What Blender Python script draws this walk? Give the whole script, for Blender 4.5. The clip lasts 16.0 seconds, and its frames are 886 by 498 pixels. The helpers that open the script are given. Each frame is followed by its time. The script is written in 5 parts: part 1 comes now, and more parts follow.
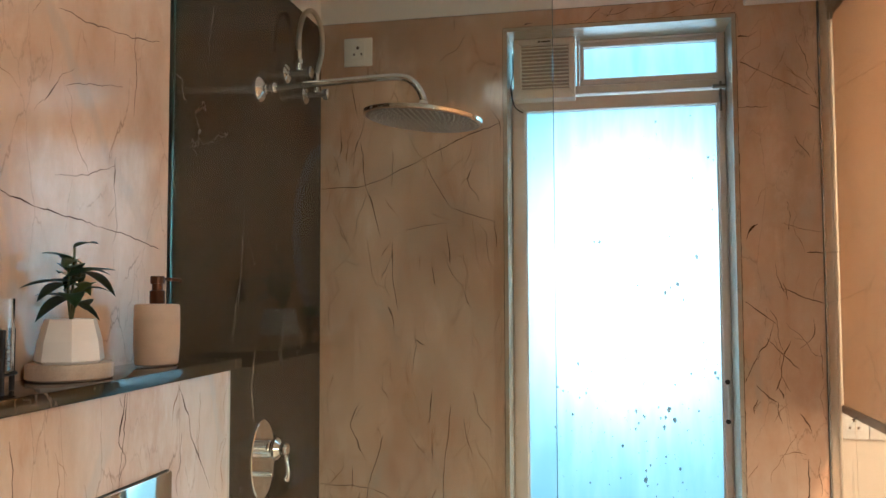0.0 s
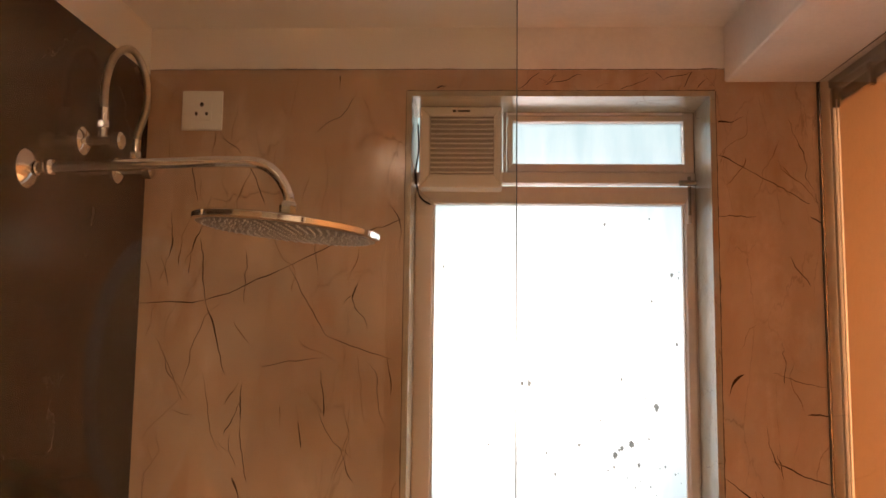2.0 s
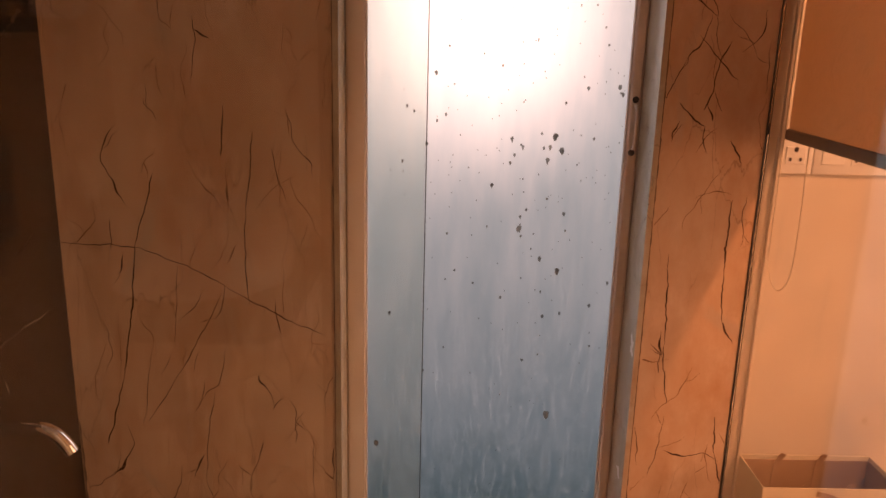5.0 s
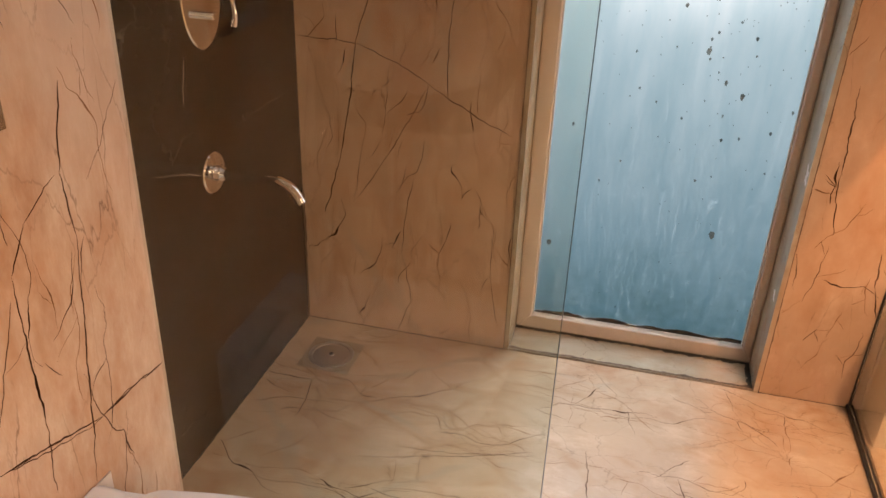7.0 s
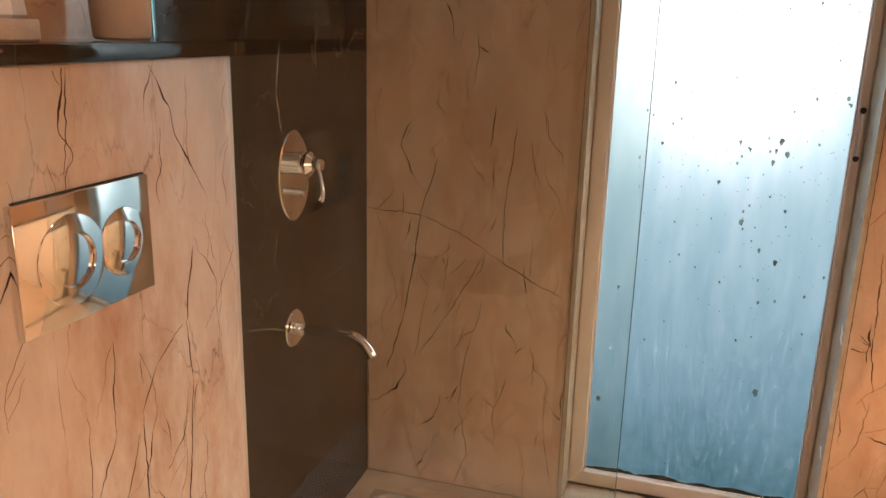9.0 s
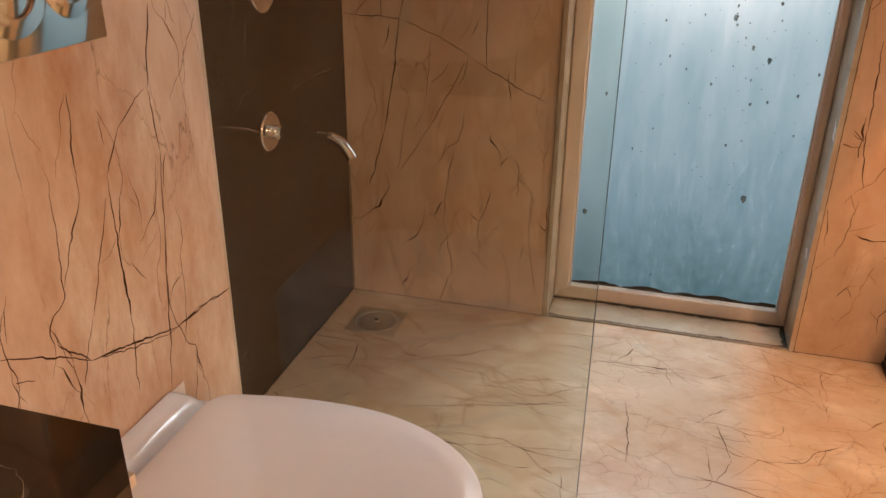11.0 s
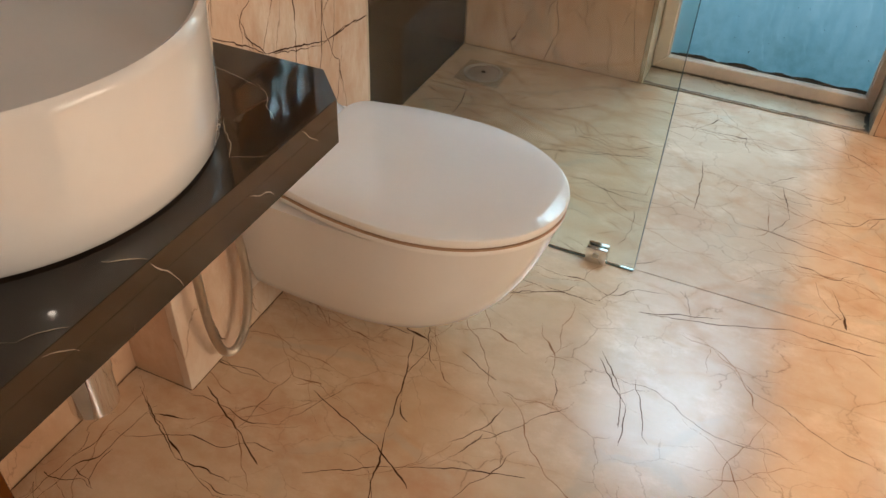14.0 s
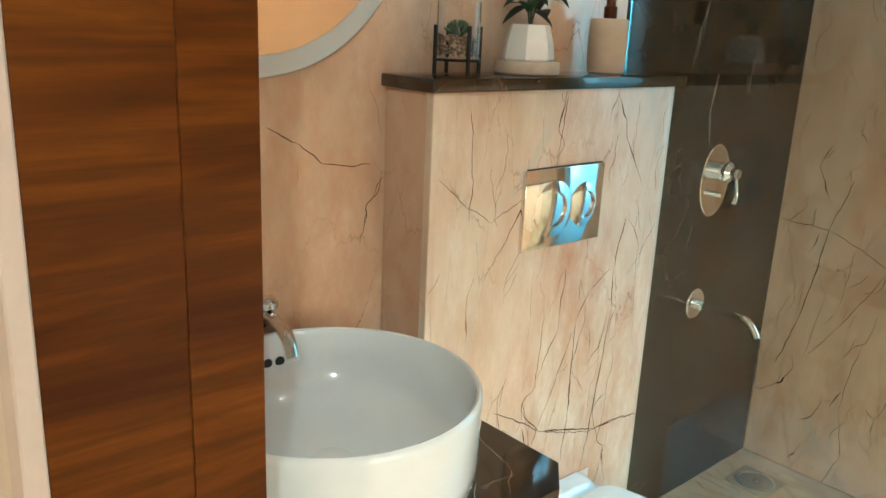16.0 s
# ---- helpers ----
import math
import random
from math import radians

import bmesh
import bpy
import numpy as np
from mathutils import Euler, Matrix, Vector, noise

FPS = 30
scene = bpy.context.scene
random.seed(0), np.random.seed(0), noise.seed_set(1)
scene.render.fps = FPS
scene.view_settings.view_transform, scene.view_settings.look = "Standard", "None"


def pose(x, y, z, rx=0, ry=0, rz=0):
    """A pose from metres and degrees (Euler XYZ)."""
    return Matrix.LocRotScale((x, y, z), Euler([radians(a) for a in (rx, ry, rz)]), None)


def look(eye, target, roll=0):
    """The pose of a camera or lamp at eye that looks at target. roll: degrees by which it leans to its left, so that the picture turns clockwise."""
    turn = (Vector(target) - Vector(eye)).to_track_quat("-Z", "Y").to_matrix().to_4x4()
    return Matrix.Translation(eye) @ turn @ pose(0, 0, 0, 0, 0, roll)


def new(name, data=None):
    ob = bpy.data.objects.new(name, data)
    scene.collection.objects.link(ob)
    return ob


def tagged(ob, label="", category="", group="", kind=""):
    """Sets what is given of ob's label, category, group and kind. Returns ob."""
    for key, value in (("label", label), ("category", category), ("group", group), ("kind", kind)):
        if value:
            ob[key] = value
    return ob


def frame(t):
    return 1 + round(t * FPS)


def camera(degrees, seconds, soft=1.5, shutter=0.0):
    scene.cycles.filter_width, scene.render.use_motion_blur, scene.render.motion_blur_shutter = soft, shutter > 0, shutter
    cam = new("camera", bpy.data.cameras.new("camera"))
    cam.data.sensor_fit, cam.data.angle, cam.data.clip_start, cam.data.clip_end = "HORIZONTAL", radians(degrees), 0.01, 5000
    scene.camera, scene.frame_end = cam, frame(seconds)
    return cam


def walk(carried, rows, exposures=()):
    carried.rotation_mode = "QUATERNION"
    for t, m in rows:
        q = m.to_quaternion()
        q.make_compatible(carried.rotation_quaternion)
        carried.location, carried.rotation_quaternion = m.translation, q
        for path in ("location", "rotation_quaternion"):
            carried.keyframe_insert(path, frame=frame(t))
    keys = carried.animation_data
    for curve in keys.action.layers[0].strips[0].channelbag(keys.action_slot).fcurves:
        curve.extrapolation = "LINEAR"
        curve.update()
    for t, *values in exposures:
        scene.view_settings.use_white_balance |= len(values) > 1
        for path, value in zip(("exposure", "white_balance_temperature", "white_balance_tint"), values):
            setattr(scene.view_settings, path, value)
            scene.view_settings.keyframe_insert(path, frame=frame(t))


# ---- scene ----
cam = camera(58.0, 16.0)
PATH = [
    (0, (0.049, -0.063, 1.476), (-0.342, 1.895, 1.585), -0.2),
    (0.5, (0.024, 0.205, 1.552), (-0.197, 2.189, 1.661), -0.0),
    (1, (-0.026, 0.428, 1.628), (-0.183, 2.417, 1.754), 0.2),
    (1.5, (-0.061, 0.584, 1.746), (-0.199, 2.572, 1.912), 0.5),
    (2, (-0.084, 0.636, 1.76), (-0.174, 2.623, 1.969), 0.7),
    (2.5, (-0.085, 0.673, 1.725), (-0.118, 2.658, 1.967), 0.8),
    (3, (-0.092, 0.721, 1.666), (-0.082, 2.706, 1.906), 0.9),
    (3.5, (-0.077, 0.767, 1.585), (-0.051, 2.761, 1.734), 1.0),
    (4, (-0.051, 0.782, 1.503), (-0.007, 2.78, 1.431), 1.0),
    (4.5, (-0.025, 0.765, 1.423), (0.017, 2.74, 1.11), 1.2),
    (5, (-0.034, 0.714, 1.33), (-0.008, 2.645, 0.809), 1.5),
    (5.2, (-0.015, 0.685, 1.312), (-0.029, 2.59, 0.705), 1.6),
    (7.3, (0.017, 0.46, 1.327), (-0.416, 2.185, 0.413), 2.1),
    (7.5, (-0.003, 0.427, 1.348), (-0.447, 2.185, 0.505), 2.2),
    (8, (0.022, 0.373, 1.4), (-0.505, 2.2, 0.782), 2.1),
    (8.2, (0.015, 0.353, 1.408), (-0.526, 2.203, 0.875), 2.1),
    (10.3, (0.014, 0.313, 1.238), (-0.551, 2.156, 0.705), 1.1),
    (10.5, (0.016, 0.319, 1.225), (-0.53, 2.134, 0.587), 0.9),
    (11, (0.03, 0.329, 1.185), (-0.465, 2.079, 0.354), 0.6),
    (11.5, (0.053, 0.324, 1.145), (-0.397, 2.018, 0.182), 0.4),
    (12, (0.072, 0.299, 1.123), (-0.332, 1.946, 0.062), 0.3),
    (12.5, (0.082, 0.265, 1.11), (-0.28, 1.872, -0.025), 0.3),
    (13, (0.06, 0.254, 1.104), (-0.276, 1.817, -0.097), 0.8),
    (13.5, (0.051, 0.167, 1.134), (-0.345, 1.675, -0.118), 2.1),
    (14, (0.089, 0.045, 1.207), (-0.503, 1.469, -0.066), 2.6),
    (14.5, (0.185, -0.042, 1.258), (-0.656, 1.29, 0.026), 2.7),
    (15, (0.292, -0.096, 1.328), (-0.828, 1.167, 0.255), 2.9),
    (15.5, (0.336, -0.116, 1.393), (-0.996, 1.143, 0.591), 2.9),
    (16, (0.335, -0.125, 1.428), (-1.101, 1.159, 0.888), 2.6),
]
EXPOSURES = [(0, 0.3, 5300, 2), (0.5, 0.12, 6000, 6), (1.0, 0.2, 7200, 18), (1.5, 0.15, 8200, 31), (3.0, 0.15, 9200, 46), (3.5, -0.3, 7800, 26), (4.0, -0.85, 8000, 27), (4.5, -0.95, 9200, 46), (5.0, -0.95, 11000, 66), (5.2, -0.95, 11000, 66),
             (7.5, -0.2, 7200, 25), (8.0, -0.15, 6900, 22), (10.5, -0.5, 8100, 38), (11.0, -0.55, 8000, 33), (12.5, -0.6, 7500, 19), (13.0, -0.5, 6900, 13), (14.0, -0.4, 6250, 11), (15.0, 0.05, 6000, 5), (16, 0.5, 4750, -15)]
walk(cam, [(t, look(eye, target, roll)) for t, eye, target, roll in PATH], EXPOSURES)

# ---- world and lights ----
world = bpy.data.worlds.new("world")
scene.world = world
world.use_nodes = True
wn = world.node_tree
sky = wn.nodes.new("ShaderNodeTexSky")
sky.sky_type, sky.sun_disc = "NISHITA", False
sky.sun_elevation, sky.sun_rotation = radians(50), radians(15)
wn.nodes["Background"].inputs[1].default_value = 0.15
wn.links.new(sky.outputs[0], wn.nodes["Background"].inputs[0])

WARM = (1.0, 0.62, 0.34)


def lamp(name, kind, m, power, colour, size=0.1, size_y=None, angle=None):
    data = bpy.data.lights.new(name, kind)
    data.energy, data.color = power, colour
    if kind == "AREA":
        data.shape, data.size = ("RECTANGLE", size) if size_y else ("DISK", size)
        if size_y:
            data.size_y = size_y
    else:
        data.shadow_soft_size = size
    if angle:
        data.spot_size, data.spot_blend = radians(angle), 0.6
    ob = new(name, data)
    ob.matrix_world = m
    return ob


# bedroom ceiling lamp beside the glass, an assumed bathroom downlight, an added bedroom fill
lamp("bedroom_lamp_light", "AREA", pose(1.22, 1.3, 2.40), 45, WARM, 0.10)
# assumed lamp, unseen, set where the screen's reflection stays out of view
lamp("downlight_light", "SPOT", pose(-0.42, 1.10, 2.45), 9, (1.0, 0.87, 0.72), 0.04, None, 168)
lamp("hall_lamp_light", "POINT", pose(1.50, -1.0, 2.36), 64, (1.0, 0.86, 0.70), 0.06)
# added warm fill before the bedroom's east wall, which has no window
lamp("bedroom_fill_light", "AREA", pose(3.55, 0.8, 1.35, 0, 90, 0), 50, (1.0, 0.78, 0.57), 1.4, 1.8)

# veiled daylight that falls through the frosted door
day = bpy.data.lights.new("veiled_sun", "SUN")
day.energy, day.color, day.angle = 3.3, (0.66, 0.86, 1.0), radians(24)
new("veiled_sun", day).matrix_world = look((1.04, 5.38, 4.76), (0, 1.5, 0))

# ---- materials ----
MATS = {}


class Nodes:
    """A node material with short helpers."""

    def __init__(self, name):
        self.mat = bpy.data.materials.new(name)
        self.mat.use_nodes = True
        self.tree = self.mat.node_tree
        self.bsdf = self.tree.nodes["Principled BSDF"]
        self.out = self.tree.nodes["Material Output"]
        self.pos = self.tree.nodes.new("ShaderNodeNewGeometry").outputs["Position"]
        MATS[name] = self.mat

    def put(self, socket, value):
        if hasattr(value, "is_linked"):
            self.tree.links.new(value, socket)
        else:
            socket.default_value = value

    def set(self, **kw):
        for k, v in kw.items():
            self.put(self.bsdf.inputs[k.replace("_", " ")], v)

    def stretch(self, sx, sy, sz, vec=None, turn=(0, 0, 0)):
        n = self.tree.nodes.new("ShaderNodeMapping")
        self.put(n.inputs["Vector"], vec or self.pos)
        n.inputs["Scale"].default_value = (sx, sy, sz)
        n.inputs["Rotation"].default_value = [radians(a) for a in turn]
        return n.outputs[0]

    def noise(self, scale, detail=4, rough=0.55, vec=None, distort=0.0, colour=False):
        n = self.tree.nodes.new("ShaderNodeTexNoise")
        self.put(n.inputs["Vector"], vec or self.pos)
        n.inputs["Scale"].default_value, n.inputs["Detail"].default_value = scale, detail
        n.inputs["Roughness"].default_value, n.inputs["Distortion"].default_value = rough, distort
        return n.outputs["Color" if colour else "Fac"]

    def edges(self, scale, vec):
        n = self.tree.nodes.new("ShaderNodeTexVoronoi")
        n.feature = "DISTANCE_TO_EDGE"
        self.put(n.inputs["Vector"], vec)
        n.inputs["Scale"].default_value = scale
        return n.outputs["Distance"]

    def ramp(self, fac, a, b, to0=0.0, to1=1.0):
        n = self.tree.nodes.new("ShaderNodeMapRange")
        self.put(n.inputs[0], fac)
        for k, v in zip((1, 2, 3, 4), (a, b, to0, to1)):
            self.put(n.inputs[k], v)
        return n.outputs[0]

    def math(self, op, a, b=0.0):
        n = self.tree.nodes.new("ShaderNodeMath")
        n.operation = op
        self.put(n.inputs[0], a), self.put(n.inputs[1], b)
        return n.outputs[0]

    def vmath(self, op, a, b):
        n = self.tree.nodes.new("ShaderNodeVectorMath")
        n.operation = op
        self.put(n.inputs[0], a), self.put(n.inputs[1], b)
        return n.outputs[0]

    def mix(self, fac, a, b, blend="MIX"):
        n = self.tree.nodes.new("ShaderNodeMix")
        n.data_type, n.blend_type = "RGBA", blend
        for k, v in zip((0, 6, 7), (fac, a, b)):
            self.put(n.inputs[k], (*v, 1) if isinstance(v, tuple) and len(v) == 3 else v)
        return n.outputs[2]

    def bump(self, height, strength=0.2, distance=0.002):
        n = self.tree.nodes.new("ShaderNodeBump")
        n.inputs["Strength"].default_value, n.inputs["Distance"].default_value = strength, distance
        self.put(n.inputs["Height"], height)
        self.put(self.bsdf.inputs["Normal"], n.outputs[0])


def warped(n, vec, amount, scale):
    """Coordinates shaken by noise, to make straight cell edges run like cracks."""
    shake = n.vmath("SUBTRACT", n.noise(scale, 5, 0.65, vec, 0.0, True), (0.5, 0.5, 0.5))
    return n.vmath("ADD", vec, n.vmath("MULTIPLY", shake, (amount, amount, amount)))


def beige_marble(name, run, tone=(0.58, 0.40, 0.275), rough=0.14, crack=1.0):
    """Polished beige marble with brown cracks; run: the stretch that sets the way the cracks go."""
    n = Nodes(name)
    n.pos = n.vmath("ADD", n.pos, (0.13, 0.29, 0.37))
    flow = n.stretch(*run)
    slim = tuple(0.6 if v < 0.6 else 1.0 for v in run)
    cloud = n.noise(2.3, 6, 0.6, flow)
    fine = n.noise(14, 6, 0.65, flow)
    col = n.mix(n.ramp(cloud, 0.30, 0.70), (tone[0] * 0.93, tone[1] * 0.87, tone[2] * 0.78), (tone[0] * 1.2, tone[1] * 1.26, tone[2] * 1.32))
    col = n.mix(n.ramp(fine, 0.22, 0.80, 0, 0.5), col, (tone[0] * 0.82, tone[1] * 0.74, tone[2] * 0.66))
    col = n.mix(n.ramp(n.noise(1.1, 5, 0.65, n.vmath("ADD", flow, (4, 8, 2))), 0.40, 0.70, 0, 0.5), col, (tone[0] * 0.80, tone[1] * 0.86, tone[2] * 0.90))
    dirt = n.ramp(n.noise(5.2, 7, 0.72, n.vmath("ADD", flow, (2.7, 6.1, 9.3))), 0.50, 0.72, 0, 0.5)
    col = n.mix(dirt, col, (tone[0] * 0.70, tone[1] * 0.62, tone[2] * 0.52))
    bright = n.ramp(n.noise(7.5, 6, 0.7, n.vmath("ADD", flow, (8.7, 1.1, 4.3))), 0.52, 0.70, 0, 0.55)
    col = n.mix(bright, col, (min(0.8, tone[0] * 1.25), tone[1] * 1.32, tone[2] * 1.4))
    rust = n.math("MULTIPLY", n.ramp(n.noise(1.5, 4, 0.6, flow), 0.42, 0.62), n.ramp(n.noise(9, 6, 0.7, flow), 0.32, 0.70))
    col = n.mix(n.math("MULTIPLY", rust, 0.8), col, (0.45, 0.22, 0.11))
    jag = warped(n, n.vmath("MULTIPLY", flow, slim), 0.012, 30.0)
    shift = n.vmath("ADD", jag, (3.1, 1.7, 5.3))

    def patch(scale, at, lo, hi, most):
        return n.ramp(n.noise(scale, 4, 0.65, n.vmath("ADD", n.pos, at)), lo, hi, 0.0, most)

    b = n.math("MULTIPLY", n.ramp(n.edges(6.0, warped(n, shift, 0.07, 6.0)), 0.006, 0.001), patch(4.4, (5, 5, 5), 0.50, 0.60, 0.6))
    c = n.math("MULTIPLY", n.ramp(n.edges(11.0, warped(n, jag, 0.05, 10.0)), 0.010, 0.002), patch(3.3, (9, 1, 5), 0.46, 0.60, 0.38))
    lines = n.math("MULTIPLY", n.math("MAXIMUM", b, c), 0.8 * crack)
    halo = n.math("MULTIPLY", n.ramp(n.edges(6.0, warped(n, shift, 0.07, 6.0)), 0.09, 0.0), patch(5.5, (5, 5, 5), 0.46, 0.66, 0.42))
    col = n.mix(halo, col, (tone[0] * 0.74, tone[1] * 0.54, tone[2] * 0.38))
    pale = n.math("MULTIPLY", n.ramp(n.edges(2.4, warped(n, n.vmath("ADD", flow, (6.1, 0.7, 3.9)), 0.10, 3.5)), 0.030, 0.012), patch(2.4, (1, 9, 4), 0.48, 0.60, 0.40))
    col = n.mix(pale, col, (tone[0] * 0.72, tone[1] * 0.84, tone[2] * 0.92))
    col = n.mix(lines, col, (0.085, 0.04, 0.018))
    n.set(Base_Color=col, Roughness=n.ramp(n.noise(6, 5), 0.2, 0.8, rough * 0.7, rough * 1.5), Specular_IOR_Level=0.5)
    n.bump(n.math("SUBTRACT", n.math("MULTIPLY", fine, 0.08), lines), 0.25, 0.0012)
    return n.mat


def dark_marble(name, rough=0.05, spec=0.20):
    """Polished dark brown marble with a few pale veins."""
    n = Nodes(name)
    flow = n.stretch(1, 1.0, 0.42)
    cloud = n.noise(3.2, 6, 0.62)
    col = n.mix(n.ramp(cloud, 0.35, 0.7), (0.013, 0.007, 0.0032), (0.031, 0.017, 0.008))
    vein = n.math("MULTIPLY", n.ramp(n.edges(1.9, warped(n, flow, 0.45, 2.6)), 0.016, 0.001), n.ramp(n.noise(3.3, 4), 0.62, 0.74, 0, 0.5))
    hair = n.math("MULTIPLY", n.ramp(n.edges(5.5, warped(n, n.vmath("ADD", n.pos, (2, 4, 1)), 0.3, 4.0)), 0.016, 0.002), n.ramp(n.noise(2.6, 3, 0.5, n.vmath("ADD", n.pos, (3, 3, 8))), 0.56, 0.72, 0, 0.32))
    col = n.mix(n.math("MAXIMUM", vein, hair), col, (0.42, 0.36, 0.29))
    n.set(Base_Color=col, Roughness=n.ramp(n.noise(2, 3), 0.3, 0.7, rough * 1.7, rough * 2.2), Specular_IOR_Level=spec)
    return n.mat


def plain(name, colour, rough=0.5, metal=0.0, vary=0.06, scale=8.0, bump=0.0, spec=0.5, coat=0.0):
    """A painted, cast or moulded surface with slight variation at two scales."""
    n = Nodes(name)
    lo = tuple(c * (1 - vary) for c in colour)
    hi = tuple(min(1.0, c * (1 + vary)) for c in colour)
    grain = n.noise(scale * 12, 3)
    f = n.math("ADD", n.math("MULTIPLY", n.noise(scale, 5), 0.7), n.math("MULTIPLY", grain, 0.3))
    n.set(Base_Color=n.mix(n.ramp(f, 0.35, 0.65), lo, hi), Metallic=metal, Specular_IOR_Level=spec, Coat_Weight=coat,
          Roughness=n.ramp(n.noise(scale * 2, 4), 0.3, 0.7, rough * 0.85, min(1, rough * 1.2)))
    if bump:
        n.bump(grain, bump, 0.001)
    return n.mat


wall_marble = beige_marble("beige_marble_wall", (1.0, 1.0, 0.52))
low_marble = beige_marble("beige_marble_low_wall", (1.0, 1.15, 0.45), (0.70, 0.575, 0.46))
floor_marble = beige_marble("beige_marble_floor", (0.80, 1.12, 1.0), (0.62, 0.48, 0.34), 0.165)
sill_marble = beige_marble("beige_marble_sill", (0.8, 1.3, 1.0), (0.43, 0.37, 0.28), 0.2)
brown_marble = dark_marble("dark_brown_marble")
counter_marble = dark_marble("dark_counter_marble", 0.03, 0.6)
white_paint = plain("white_ceiling_paint", (0.86, 0.82, 0.78), 0.7, bump=0.06)
cream_paint = plain("cream_wall_paint", (0.70, 0.60, 0.48), 0.65, bump=0.06)
ceramic = plain("white_ceramic", (0.74, 0.75, 0.755), 0.05, vary=0.015, coat=0.8)
seat_plastic = plain("white_seat_plastic", (0.80, 0.81, 0.81), 0.07, vary=0.015, coat=0.6)
chrome = plain("chrome", (0.78, 0.77, 0.76), 0.07, 1.0, 0.03, 20)
steel_hose = plain("steel_hose", (0.50, 0.46, 0.40), 0.36, 1.0, 0.08, 10)
drain_metal = plain("dull_drain_steel", (0.52, 0.48, 0.42), 0.35, 0.9, 0.12, 20)
frame_paint = plain("painted_aluminium", (0.64, 0.56, 0.49), 0.42, vary=0.08, scale=5)
fan_plastic = plain("off_white_plastic", (0.74, 0.68, 0.61), 0.4, vary=0.04)
socket_plastic = plain("white_plastic", (0.80, 0.78, 0.72), 0.3, vary=0.02)
black_plastic = plain("black_plastic", (0.012, 0.011, 0.010), 0.4)
black_metal = plain("black_wire_metal", (0.016, 0.014, 0.013), 0.45, 0.4)
dark_ground = plain("dark_ground", (0.03, 0.055, 0.06), 0.9, vary=0.3, scale=2)
dark_seal = plain("dark_seal", (0.018, 0.014, 0.011), 0.5, vary=0.3, scale=30)
grime = plain("grime", (0.055, 0.05, 0.035), 0.8, vary=0.5, scale=40)
spot_dirt = plain("dried_splash_dirt", (0.16, 0.19, 0.18), 0.6, vary=0.5, scale=60)
MATS["dried_splash_dirt"].node_tree.nodes["Principled BSDF"].inputs["Transmission Weight"].default_value = 0.35
card = plain("cream_card", (0.68, 0.58, 0.42), 0.6, vary=0.05, bump=0.1)
ribbon = plain("brown_ribbon", (0.34, 0.20, 0.12), 0.6, vary=0.1)
wood_tray = plain("pale_wood", (0.45, 0.35, 0.26), 0.6, vary=0.15, scale=25, bump=0.2)
stoneware = plain("beige_stoneware", (0.46, 0.335, 0.235), 0.55, vary=0.06, scale=30, bump=0.15)
bronze = plain("dark_bronze", (0.10, 0.045, 0.025), 0.28, 0.85, 0.2)
pot_white = plain("white_glazed_pot", (0.78, 0.75, 0.71), 0.22, vary=0.02)
soil = plain("potting_soil", (0.035, 0.022, 0.014), 0.95, vary=0.4, scale=90, bump=0.6)
pebble = plain("brown_pebbles", (0.30, 0.20, 0.13), 0.7, vary=0.5, scale=70)
leaf_green = plain("dark_green_leaf", (0.035, 0.075, 0.025), 0.38, vary=0.45, scale=14)
leaf_pale = plain("young_green_leaf", (0.13, 0.19, 0.05), 0.4, vary=0.3, scale=14)
succulent_green = plain("succulent_green", (0.07, 0.15, 0.08), 0.45, vary=0.35, scale=40)
stem_brown = plain("plant_stem", (0.10, 0.10, 0.04), 0.7, vary=0.3, scale=60)
blind_bar = plain("grey_blind_bar", (0.11, 0.10, 0.085), 0.5)
rail_metal = plain("dusty_aluminium_rail", (0.30, 0.27, 0.23), 0.45, 0.6, 0.2, 20)
bead_plastic = plain("ivory_bead_chain", (0.72, 0.62, 0.48), 0.45)
jamb_paint = plain("pinkish_beige_trim", (0.60, 0.49, 0.42), 0.45, vary=0.04)


def make_wood():
    n = Nodes("reddish_veneer")
    spot = n.tree.nodes.new("ShaderNodeObjectInfo").outputs["Random"]
    lift = n.tree.nodes.new("ShaderNodeCombineXYZ")
    n.put(lift.inputs[2], n.math("MULTIPLY", spot, 3.0))
    place = n.vmath("ADD", n.pos, lift.outputs[0])
    flow = n.stretch(0.9, 1.6, 10.5, place, (4, -7, 0))
    band = n.noise(1.0, 5, 0.58, flow, 0.5)
    stripe = n.noise(1.0, 4, 0.6, n.stretch(1.6, 1.6, 42, place, (4, -7, 0)))
    fibre = n.noise(1.0, 5, 0.7, n.stretch(14, 14, 150, None, (4, -7, 0)))
    col = n.mix(n.ramp(band, 0.40, 0.60), (0.050, 0.0108, 0.0006), (0.158, 0.047, 0.0026))
    col = n.mix(n.ramp(stripe, 0.46, 0.62, 0, 0.65), col, (0.055, 0.013, 0.0009))
    col = n.mix(n.ramp(fibre, 0.35, 0.75, 0, 0.45), col, (0.05, 0.015, 0.005))
    n.set(Base_Color=col, Roughness=n.ramp(fibre, 0.3, 0.7, 0.36, 0.5), Specular_IOR_Level=0.10)
    n.bump(fibre, 0.08, 0.0006)


make_wood()


def make_glass(name, tint, rough=0.0, ior=1.45):
    n = Nodes(name)
    n.set(Base_Color=(*tint, 1), Roughness=rough, IOR=ior, Transmission_Weight=1.0)
    return n.mat


